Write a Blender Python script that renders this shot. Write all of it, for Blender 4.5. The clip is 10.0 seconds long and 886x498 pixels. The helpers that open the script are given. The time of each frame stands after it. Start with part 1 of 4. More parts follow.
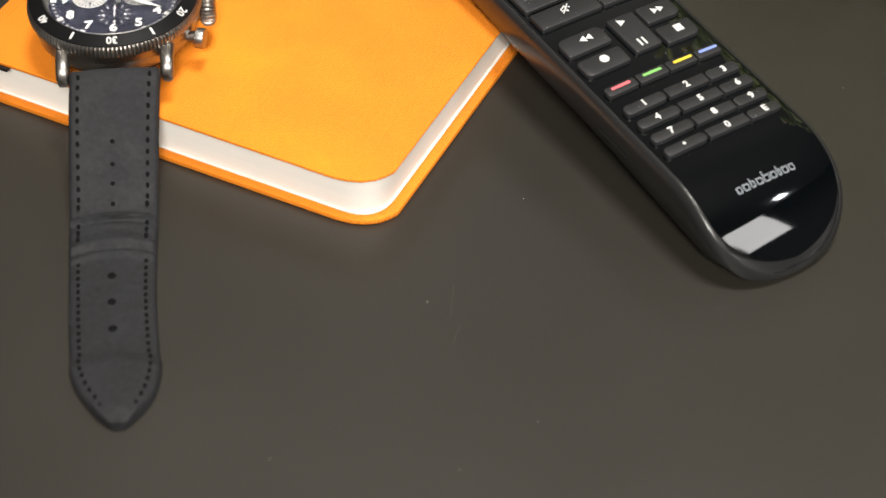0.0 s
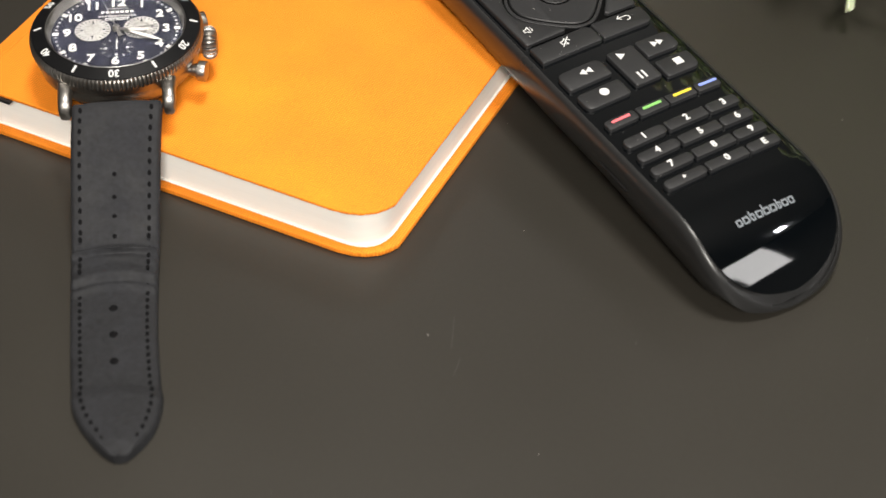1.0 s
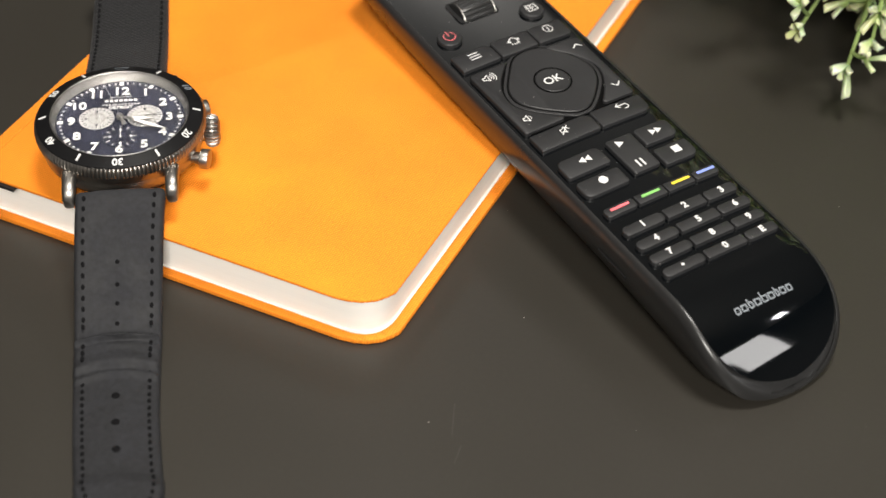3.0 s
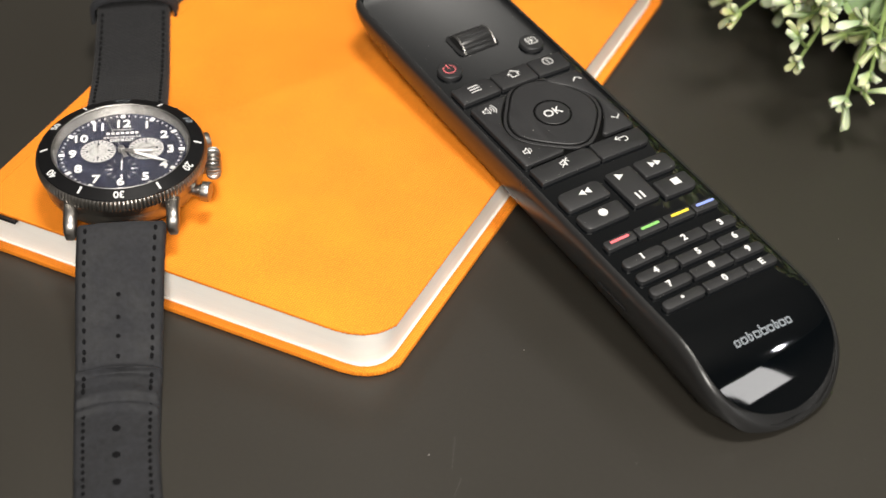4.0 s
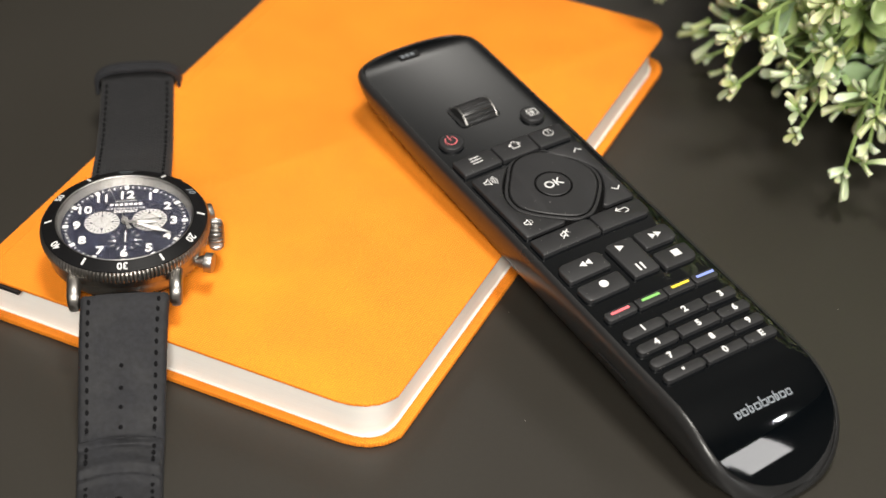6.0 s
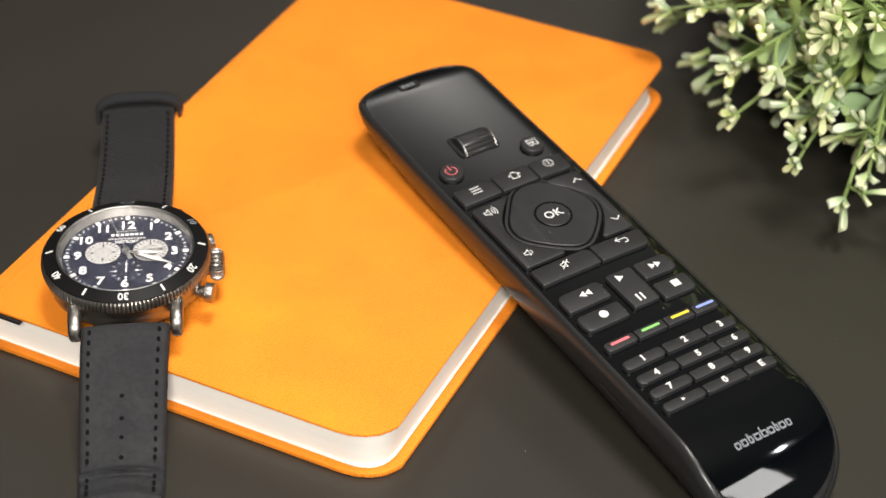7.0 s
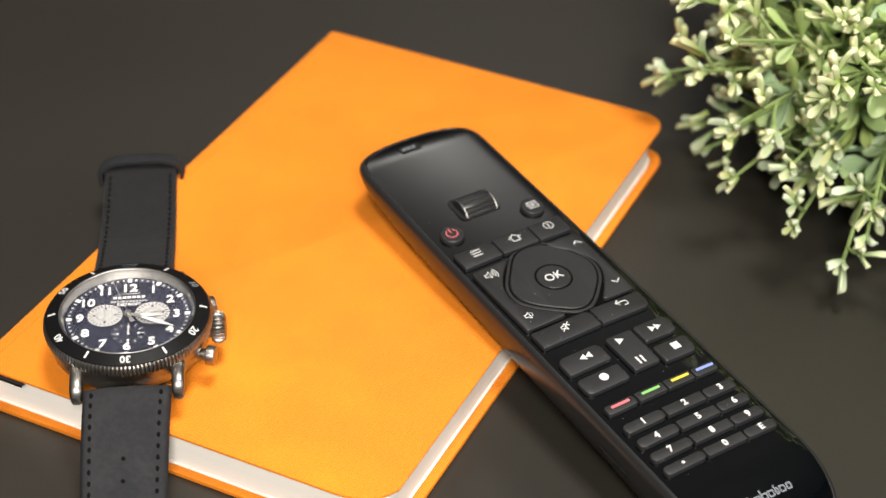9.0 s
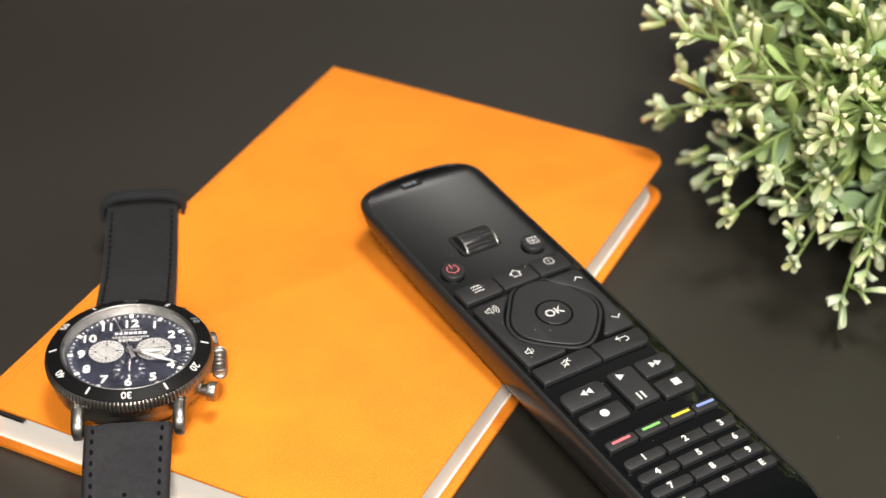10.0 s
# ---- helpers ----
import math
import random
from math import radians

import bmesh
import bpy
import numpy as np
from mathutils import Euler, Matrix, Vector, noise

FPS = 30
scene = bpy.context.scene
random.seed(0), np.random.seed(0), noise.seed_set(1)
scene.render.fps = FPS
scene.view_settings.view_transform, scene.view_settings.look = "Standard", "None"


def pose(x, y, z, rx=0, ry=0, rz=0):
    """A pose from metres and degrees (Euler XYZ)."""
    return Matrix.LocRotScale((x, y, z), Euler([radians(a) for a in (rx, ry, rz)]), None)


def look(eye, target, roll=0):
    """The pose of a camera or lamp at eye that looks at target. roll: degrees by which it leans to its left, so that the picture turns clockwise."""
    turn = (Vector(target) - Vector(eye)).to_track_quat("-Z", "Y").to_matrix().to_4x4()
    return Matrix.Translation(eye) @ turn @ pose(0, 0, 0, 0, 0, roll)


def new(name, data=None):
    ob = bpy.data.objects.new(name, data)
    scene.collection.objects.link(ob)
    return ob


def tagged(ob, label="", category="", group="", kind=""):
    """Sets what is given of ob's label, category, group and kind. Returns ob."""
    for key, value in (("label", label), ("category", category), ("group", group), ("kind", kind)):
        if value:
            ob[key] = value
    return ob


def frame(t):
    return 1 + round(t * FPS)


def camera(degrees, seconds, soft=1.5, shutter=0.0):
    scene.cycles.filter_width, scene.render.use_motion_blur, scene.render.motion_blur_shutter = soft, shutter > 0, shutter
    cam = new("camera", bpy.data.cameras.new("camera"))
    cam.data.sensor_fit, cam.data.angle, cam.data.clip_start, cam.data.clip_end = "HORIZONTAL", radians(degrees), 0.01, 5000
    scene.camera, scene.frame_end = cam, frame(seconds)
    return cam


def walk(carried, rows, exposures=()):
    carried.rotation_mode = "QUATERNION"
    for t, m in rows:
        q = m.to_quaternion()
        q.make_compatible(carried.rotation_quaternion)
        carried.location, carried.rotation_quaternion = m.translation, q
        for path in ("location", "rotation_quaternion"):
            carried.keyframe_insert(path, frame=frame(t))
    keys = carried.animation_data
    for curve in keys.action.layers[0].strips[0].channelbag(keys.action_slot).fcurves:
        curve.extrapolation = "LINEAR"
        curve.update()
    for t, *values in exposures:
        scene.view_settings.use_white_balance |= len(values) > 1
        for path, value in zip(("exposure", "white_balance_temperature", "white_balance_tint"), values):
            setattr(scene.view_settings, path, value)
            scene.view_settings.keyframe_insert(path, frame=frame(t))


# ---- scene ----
from mathutils.geometry import tessellate_polygon

# World: metres, z up, origin at the notebook's back spine corner on the table top.
cam = camera(27.141, 10.0)
cam.data.dof.use_dof, cam.data.dof.focus_distance, cam.data.dof.aperture_fstop = True, 0.503, 12
LEAN = 0.814
# seconds, eye x, y, z, pitch, yaw
ROWS = [
    (0, 0.29106, -0.51021, 0.33285, -44.738, 25.392),
    (0.5, 0.29092, -0.51012, 0.33389, -44.360, 25.404),
    (1, 0.29076, -0.51002, 0.33504, -43.938, 25.411),
    (1.5, 0.29054, -0.50990, 0.33674, -43.304, 25.399),
    (2, 0.29032, -0.50979, 0.33848, -42.642, 25.411),
    (2.5, 0.29018, -0.50973, 0.33965, -42.188, 25.407),
    (4, 0.28983, -0.50963, 0.34279, -40.941, 25.406),
    (4.5, 0.28973, -0.50962, 0.34368, -40.577, 25.403),
    (5, 0.28962, -0.50962, 0.34484, -40.096, 25.421),
    (5.5, 0.28950, -0.50963, 0.34607, -39.578, 25.439),
    (7, 0.28925, -0.50972, 0.34895, -38.329, 25.453),
    (7.5, 0.28919, -0.50977, 0.34980, -37.951, 25.444),
    (8, 0.28912, -0.50982, 0.35070, -37.544, 25.447),
    (8.5, 0.28906, -0.50989, 0.35158, -37.141, 25.461),
    (9, 0.28900, -0.50998, 0.35257, -36.681, 25.471),
    (9.5, 0.28894, -0.51009, 0.35365, -36.165, 25.485),
    (10, 0.28890, -0.51020, 0.35456, -35.726, 25.498),
]
walk(cam, [(t, pose(x, y, z, 90 + pitch, 0, yaw) @ pose(0, 0, 0, 0, 0, LEAN)) for t, x, y, z, pitch, yaw in ROWS])


# ---- light ----
world = bpy.data.worlds.new("room_world")
world.use_nodes = True
world.node_tree.nodes["Background"].inputs[0].default_value = (0.5, 0.5, 0.52, 1)
world.node_tree.nodes["Background"].inputs[1].default_value = 0.02
scene.world = world


def area_lamp(name, eye, target, width, depth, power, colour):
    data = bpy.data.lights.new(name, "AREA")
    data.shape, data.size, data.size_y = "RECTANGLE", width, depth
    data.energy, data.color = power, colour
    ob = new(name, data)
    ob.matrix_world = look(eye, target)
    return ob


# ceiling lamp over the table, and a softbox and bare lamp to the right
area_lamp("ceiling_lamp_light", (0.36, -0.22, 1.66), (0.14, -0.13, 0.0), 0.36, 0.36, 27, (1.0, 0.95, 0.88))
# unseen key lamp on the camera's side, added to brighten the page edges
area_lamp("added_front_light", (0.75, -1.25, 1.08), (0.12, -0.13, 0.0), 0.34, 0.34, 33, (1.0, 0.95, 0.88))
area_lamp("softbox_light", (1.30, -0.17, 0.67), (0.20, -0.16, 0.02), 0.23, 0.36, 1.9, (1.0, 0.98, 0.96))
area_lamp("lamp_light", (1.18, 0.12, 0.91), (0.20, -0.16, 0.02), 0.05, 0.05, 0.9, (0.95, 0.97, 1.0))
# unseen lamp, added so the brightened ceiling gives the face plate its sheen
area_lamp("added_ceiling_wash", (-0.84, 1.92, 1.42), (-0.84, 1.92, 1.75), 0.2, 0.2, 4.6, (1.0, 0.97, 0.93))


# ---- materials ----
def material(name, colour, rough=0.5, metal=0.0, spread=0.1, grain=900.0, bump=0.1, depth=0.0002, stains=14.0, coat=0.0, spec=0.5, stretch=(1, 1, 1)):
    """Principled material with colour variation at two scales and a fine bump; the coordinates are the object's own, in metres."""
    m = bpy.data.materials.new(name)
    m.use_nodes = True
    n, l = m.node_tree.nodes, m.node_tree.links
    p = n["Principled BSDF"]
    at = n.new("ShaderNodeTexCoord")
    mp = n.new("ShaderNodeMapping")
    mp.inputs["Scale"].default_value = stretch
    l.new(at.outputs["Object"], mp.inputs[0])
    fine, broad = n.new("ShaderNodeTexNoise"), n.new("ShaderNodeTexNoise")
    fine.inputs["Scale"].default_value, fine.inputs["Detail"].default_value = grain, 4
    broad.inputs["Scale"].default_value, broad.inputs["Detail"].default_value = stains, 5
    l.new(mp.outputs[0], fine.inputs[0])
    l.new(mp.outputs[0], broad.inputs[0])
    add = n.new("ShaderNodeMath")
    add.operation = "ADD"
    l.new(fine.outputs[0], add.inputs[0])
    l.new(broad.outputs[0], add.inputs[1])
    span = n.new("ShaderNodeMapRange")
    span.inputs[1].default_value, span.inputs[2].default_value = 0.6, 1.4
    span.inputs[3].default_value, span.inputs[4].default_value = 1 - spread, 1 + spread
    l.new(add.outputs[0], span.inputs[0])
    mix = n.new("ShaderNodeVectorMath")
    mix.operation = "SCALE"
    mix.inputs[0].default_value = colour
    l.new(span.outputs[0], mix.inputs["Scale"])
    l.new(mix.outputs[0], p.inputs["Base Color"])
    rr = n.new("ShaderNodeMapRange")
    rr.inputs[1].default_value, rr.inputs[2].default_value = 0.3, 0.7
    rr.inputs[3].default_value, rr.inputs[4].default_value = max(0.0, rough * 0.88), min(1.0, rough * 1.12)
    l.new(broad.outputs[0], rr.inputs[0])
    l.new(rr.outputs[0], p.inputs["Roughness"])
    p.inputs["Metallic"].default_value = metal
    p.inputs["Coat Weight"].default_value = coat
    p.inputs["Coat Roughness"].default_value = 0.03
    p.inputs["Specular IOR Level"].default_value = spec
    if bump:
        b = n.new("ShaderNodeBump")
        b.inputs["Strength"].default_value, b.inputs["Distance"].default_value = bump, depth
        l.new(fine.outputs[0], b.inputs["Height"])
        l.new(b.outputs[0], p.inputs["Normal"])
    return m


def woven(name, colour, pitch, rough, spread, bump, sheen=0.0, angle=0.0, contrast=0.06):
    """Cloth: two crossed sets of threads of the given pitch in metres."""
    m = material(name, colour, rough, spread=spread, grain=1400, bump=0, stains=30)
    n, l = m.node_tree.nodes, m.node_tree.links
    p = n["Principled BSDF"]
    at = n.new("ShaderNodeTexCoord")
    mp = n.new("ShaderNodeMapping")
    mp.inputs["Rotation"].default_value = (0, 0, radians(angle))
    l.new(at.outputs["Object"], mp.inputs[0])
    waves = []
    for axis in "XY":
        w = n.new("ShaderNodeTexWave")
        w.wave_type, w.bands_direction = "BANDS", axis
        w.inputs["Scale"].default_value = 2 * math.pi / (20 * pitch)
        w.inputs["Distortion"].default_value = 1.2
        w.inputs["Detail Scale"].default_value = 3.0
        l.new(mp.outputs[0], w.inputs[0])
        waves.append(w)
    mul = n.new("ShaderNodeMath")
    mul.operation = "MULTIPLY"
    for i, w in enumerate(waves):
        l.new(w.outputs["Fac"], mul.inputs[i])
    b = n.new("ShaderNodeBump")
    b.inputs["Strength"].default_value, b.inputs["Distance"].default_value = bump, 0.0002
    l.new(mul.outputs[0], b.inputs["Height"])
    l.new(b.outputs[0], p.inputs["Normal"])
    p.inputs["Sheen Weight"].default_value = sheen
    # thread highlights and dark gaps of the weave are put into the base colour
    old = p.inputs["Base Color"].links[0].from_socket
    tone = n.new("ShaderNodeMapRange")
    tone.inputs[3].default_value, tone.inputs[4].default_value = 1 - contrast, 1 + contrast
    l.new(mul.outputs[0], tone.inputs[0])
    scale = n.new("ShaderNodeVectorMath")
    scale.operation = "SCALE"
    l.new(old, scale.inputs[0])
    l.new(tone.outputs[0], scale.inputs["Scale"])
    l.new(scale.outputs[0], p.inputs["Base Color"])
    return m


TABLE = material("dark_laminate", (0.0262, 0.0235, 0.0188), 0.40, spread=0.10, grain=700, bump=0.05, depth=0.0001, stains=9, spec=0.5)
CLOTH = woven("orange_bookcloth", (0.90, 0.260, 0.0145), 0.00068, 0.75, 0.24, 0.45, 0.0, 0, 0.24)
CLOTH.node_tree.nodes["Principled BSDF"].inputs["Specular IOR Level"].default_value = 0.35
PAPER = material("cream_paper", (0.90, 0.88, 0.82), 0.85, spread=0.04, grain=120, bump=0.5, depth=0.0002, stains=8, stretch=(1, 1, 60))
RIBBON = material("black_ribbon", (0.006, 0.006, 0.0065), 0.6, spread=0.2)
# near-black that stands in for the shade in gaps between keys
GAP_SHADE = material("gap_shade_black", (0.0012, 0.0012, 0.0012), 0.9, spread=0.1, bump=0, spec=0.1)
SHELL = material("matte_black_plastic", (0.018, 0.018, 0.018), 0.29, spread=0.12, grain=2500, bump=0.10, depth=0.0001, stains=40, spec=0.5)
GLOSS = material("gloss_black_plastic", (0.0010, 0.0016, 0.0022), 0.05, spread=0.1, grain=300, bump=0.0, stains=30, coat=0.6)
RUBBER = material("black_silicone_rubber", (0.016, 0.016, 0.017), 0.50, spread=0.12, grain=1500, bump=0.15, depth=0.0001, stains=80)
PRINT = material("white_print", (0.66, 0.66, 0.65), 0.5, spread=0.03, bump=0)
GREY_AND_SHADED_PRINT = material("grey_and_shaded_print", (0.18, 0.20, 0.22), 0.45, spread=0.06, bump=0)
RED_PRINT = material("red_print", (0.66, 0.15, 0.16), 0.5, spread=0.03, bump=0)
PINK_PRINT = material("salmon_red_print", (0.80, 0.16, 0.18), 0.5, spread=0.03, bump=0)
GREEN_PRINT = material("green_print", (0.22, 0.52, 0.14), 0.5, spread=0.03, bump=0)
YELLOW_PRINT = material("yellow_print", (0.83, 0.62, 0.05), 0.5, spread=0.03, bump=0)
BLUE_PRINT = material("blue_print", (0.24, 0.32, 0.78), 0.5, spread=0.03, bump=0)
STEEL = material("brushed_gunmetal_steel", (0.30, 0.285, 0.265), 0.36, 1.0, spread=0.12, grain=1200, bump=0.06, depth=0.00005, stains=90)
BRIGHT = material("brushed_bright_steel", (0.34, 0.33, 0.315), 0.42, 1.0, spread=0.10, grain=1800, bump=0.06, depth=0.00005, stains=90)
BEZEL = material("black_ceramic_insert", (0.006, 0.006, 0.0065), 0.30, spread=0.15, bump=0, spec=0.35)
DIAL = material("navy_dial_lacquer", (0.0050, 0.0062, 0.0170), 0.45, spread=0.06, bump=0)
SILVER = material("silver_subdial", (0.36, 0.355, 0.34), 0.42, 0.35, spread=0.05, grain=3000, bump=0.1, depth=0.00005)
LUME = material("white_lume", (0.44, 0.44, 0.42), 0.5, spread=0.02, bump=0)
CRYSTAL = material("watch_crystal", (1.0, 1.0, 1.0), 0.02, spread=0.0, bump=0)
CRYSTAL.node_tree.nodes["Principled BSDF"].inputs["Transmission Weight"].default_value = 1.0
CRYSTAL.node_tree.nodes["Principled BSDF"].inputs["IOR"].default_value = 1.35
STRAP = woven("charcoal_canvas_strap", (0.0066, 0.0067, 0.0084), 0.0013, 0.9, 0.35, 1.0, 0.03, 45, 0.95)
for thread in STRAP.node_tree.nodes:
    if thread.type == "TEX_WAVE":
        thread.inputs["Distortion"].default_value = 1.8
LEATHER = material("charcoal_nubuck_leather", (0.0090, 0.0094, 0.0115), 0.8, spread=0.65, grain=700, bump=0.45, depth=0.0003, stains=110)
THREAD_AND_HOLE = material("black_thread_and_hole_shade", (0.003, 0.003, 0.0035), 0.9, spread=0.2, spec=0.15)
STEM = material("green_plastic_stem", (0.22, 0.30, 0.10), 0.5, spread=0.2, grain=400, bump=0.1, stains=60)
WALL = material("grey_wall_paint", (0.15, 0.145, 0.14), 0.8, spread=0.04, grain=120, bump=0.1, stains=2)
CEILING = material("white_ceiling_paint", (0.75, 0.74, 0.72), 0.9, spread=0.03, grain=120, bump=0.1, stains=2)
FLOOR = material("brown_carpet", (0.10, 0.08, 0.065), 0.95, spread=0.2, grain=300, bump=0.4, stains=5)


def leaf_material(name, base, tip):
    """Plastic leaf that pales from its base to its tip, by the leaf's own attribute."""
    m = material(name, base, 0.45, spread=0.14, grain=500, bump=0.12, stains=90)
    n, l = m.node_tree.nodes, m.node_tree.links
    p = n["Principled BSDF"]
    old = p.inputs["Base Color"].links[0].from_socket
    a = n.new("ShaderNodeAttribute")
    a.attribute_name = "along"
    mix = n.new("ShaderNodeMix")
    mix.data_type = "RGBA"
    l.new(a.outputs["Fac"], mix.inputs[0])
    l.new(old, mix.inputs[6])
    mix.inputs[7].default_value = (*tip, 1)
    hue = n.new("ShaderNodeHueSaturation")
    info = n.new("ShaderNodeNewGeometry")
    val = n.new("ShaderNodeMapRange")
    val.inputs[3].default_value, val.inputs[4].default_value = 0.70, 1.25
    l.new(info.outputs["Random Per Island"], val.inputs[0])
    l.new(val.outputs[0], hue.inputs["Value"])
    tint = n.new("ShaderNodeMath")
    tint.operation, tint.inputs[1].default_value = "MULTIPLY", 7.31
    part_of = n.new("ShaderNodeMath")
    part_of.operation = "FRACT"
    turn = n.new("ShaderNodeMapRange")
    turn.inputs[3].default_value, turn.inputs[4].default_value = 0.475, 0.54
    pale = n.new("ShaderNodeMapRange")
    pale.inputs[3].default_value, pale.inputs[4].default_value = 1.1, 0.65
    l.new(info.outputs["Random Per Island"], tint.inputs[0])
    l.new(tint.outputs[0], part_of.inputs[0])
    l.new(part_of.outputs[0], turn.inputs[0])
    l.new(part_of.outputs[0], pale.inputs[0])
    l.new(turn.outputs[0], hue.inputs["Hue"])
    l.new(pale.outputs[0], hue.inputs["Saturation"])
    l.new(mix.outputs[2], hue.inputs["Color"])
    l.new(hue.outputs[0], p.inputs["Base Color"])
    p.inputs["Subsurface Weight"].default_value = 0.3
    p.inputs["Subsurface Radius"].default_value = (0.002, 0.003, 0.001)
    return m


LEAF = leaf_material("sage_green_leaf", (0.200, 0.310, 0.085), (0.380, 0.510, 0.190))
TIPLEAF = leaf_material("cream_tipped_leaf", (0.29, 0.42, 0.11), (0.70, 0.74, 0.44))


# ---- mesh helpers ----
def mesh_of(bm, mat, smooth=40):
    me = bpy.data.meshes.new("mesh")
    bmesh.ops.recalc_face_normals(bm, faces=bm.faces[:])
    bm.to_mesh(me)
    bm.free()
    me.materials.append(mat)
    if smooth:
        for f in me.polygons:
            f.use_smooth = True
        me.set_sharp_from_angle(angle=radians(smooth))
    return me


def part(name, bm, mat, parent=None, label="", smooth=40):
    ob = new(name, bm if isinstance(bm, bpy.types.Mesh) else mesh_of(bm, mat, smooth))
    ob.parent = parent
    if label:
        ob["label"] = label
    return ob


def thing(name, m, label, category, group="", kind=""):
    ob = new(name)
    ob.empty_display_size = 0.01
    ob.matrix_world = m
    return tagged(ob, label, category, group, kind)


def loops(bm, rings, close=True, cap_first=False, cap_last=False):
    """Skins a list of equally long rings of points."""
    vs = [[bm.verts.new(p) for p in ring] for ring in rings]
    n = len(vs[0])
    for a, b in zip(vs, vs[1:]):
        for i in range(n if close else n - 1):
            j = (i + 1) % n
            bm.faces.new((a[i], a[j], b[j], b[i]))
    if cap_first:
        bm.faces.new(vs[0][::-1])
    if cap_last:
        bm.faces.new(vs[-1])
    return vs


def lathe(profile, seg=96, close_top=False, close_bottom=False):
    bm = bmesh.new()
    rings = [[(r * math.cos(2 * math.pi * i / seg), r * math.sin(2 * math.pi * i / seg), z) for i in range(seg)] for r, z in profile]
    loops(bm, rings, True, close_bottom, close_top)
    return bm


def round_poly(pts, radius, steps=5):
    """Polygon with rounded corners, counter-clockwise."""
    out = []
    n = len(pts)
    for i in range(n):
        r = radius[i] if isinstance(radius, (list, tuple)) else radius
        p, a, b = Vector(pts[i]), Vector(pts[i - 1]), Vector(pts[(i + 1) % n])
        u, w = (a - p).normalized(), (b - p).normalized()
        half = math.acos(max(-1, min(1, u.dot(w)))) / 2
        cut = min(r / max(math.tan(half), 1e-6), (a - p).length * 0.48, (b - p).length * 0.48)
        s, e = p + u * cut, p + w * cut
        for k in range(steps + 1):
            t = k / steps
            out.append(tuple(s * (1 - t) ** 2 + p * 2 * t * (1 - t) + e * t ** 2))
    return out


def inset(pts, d):
    out = []
    n = len(pts)
    for i in range(n):
        a, p, b = Vector(pts[i - 1]), Vector(pts[i]), Vector(pts[(i + 1) % n])
        t = (b - a)
        if t.length < 1e-9:
            out.append(tuple(p))
            continue
        t.normalize()
        out.append(tuple(p + Vector((-t.y, t.x)) * d))
    return out


def ccw(pts):
    area = sum(a[0] * b[1] - b[0] * a[1] for a, b in zip(pts, pts[1:] + pts[:1]))
    return pts if area > 0 else pts[::-1]


def slab(pts, z0, z1, edge=0.0, lift=None, sharp_bottom=True):
    """Prism over an outline with its upper edge rounded; lift(x, y) is added to the height."""
    pts = ccw(list(pts))
    lift = lift or (lambda x, y: 0.0)
    levels = [(0, z0)] if sharp_bottom or not edge else [(edge, z0), (0.3 * edge, z0 + 0.3 * edge), (0, z0 + edge)]
    levels += [(0, z1 - edge), (0.3 * edge, z1 - 0.3 * edge), (edge, z1)] if edge else [(0, z1)]
    rings = []
    for d, z in levels:
        q = inset(pts, d) if d else pts
        rings.append([(x, y, z + lift(x, y)) for x, y in q])
    bm = bmesh.new()
    vs = loops(bm, rings, True)
    for ring in (vs[0], vs[-1]):
        for tri in tessellate_polygon([[Vector((v.co.x, v.co.y, 0)) for v in ring]]):
            bm.faces.new([ring[k] for k in tri])
    return bm


def box(x0, x1, y0, y1, z0, z1, edge=0.0):
    return slab([(x0, y0), (x1, y0), (x1, y1), (x0, y1)], z0, z1, edge, None, False)


def disc(x, y, r, n=32):
    return [(x + r * math.cos(2 * math.pi * i / n), y + r * math.sin(2 * math.pi * i / n)) for i in range(n)]


def tube(points, radii, seg=8):
    bm = bmesh.new()
    rings = []
    for i, p in enumerate(points):
        p = Vector(p)
        d = (Vector(points[min(i + 1, len(points) - 1)]) - Vector(points[max(i - 1, 0)])).normalized()
        q = d.to_track_quat("Z", "X")
        r = radii[i] if isinstance(radii, (list, tuple)) else radii
        rings.append([tuple(p + q @ Vector((r * math.cos(2 * math.pi * k / seg), r * math.sin(2 * math.pi * k / seg), 0))) for k in range(seg)])
    loops(bm, rings, True, True, True)
    return bm


def writing(name, text, size, m, mat, parent, thick=0.00008, label="", bold=0.0):
    """Raised letters as a mesh; m lays the text's x to the right and its y up."""
    cu = bpy.data.curves.new("letters", "FONT")
    cu.body, cu.size, cu.align_x, cu.align_y = text, size, "CENTER", "CENTER"
    cu.extrude, cu.offset, cu.resolution_u = thick, bold, 3
    tmp = new("letters", cu)
    bpy.context.view_layer.update()
    me = bpy.data.meshes.new_from_object(tmp.evaluated_get(bpy.context.evaluated_depsgraph_get()))
    bpy.data.objects.remove(tmp)
    me.materials.clear()
    me.materials.append(mat)
    ob = new(name, me)
    ob.parent, ob.matrix_local = parent, m
    if label:
        ob["label"] = label
    return ob


# ---- room and table ----
def plain(name, x0, x1, y0, y1, z0, z1, mat, label):
    ob = part(name, box(x0, x1, y0, y1, z0, z1), mat, None, "", 0)
    return tagged(ob, label, name.split("_")[0], "", "structure")


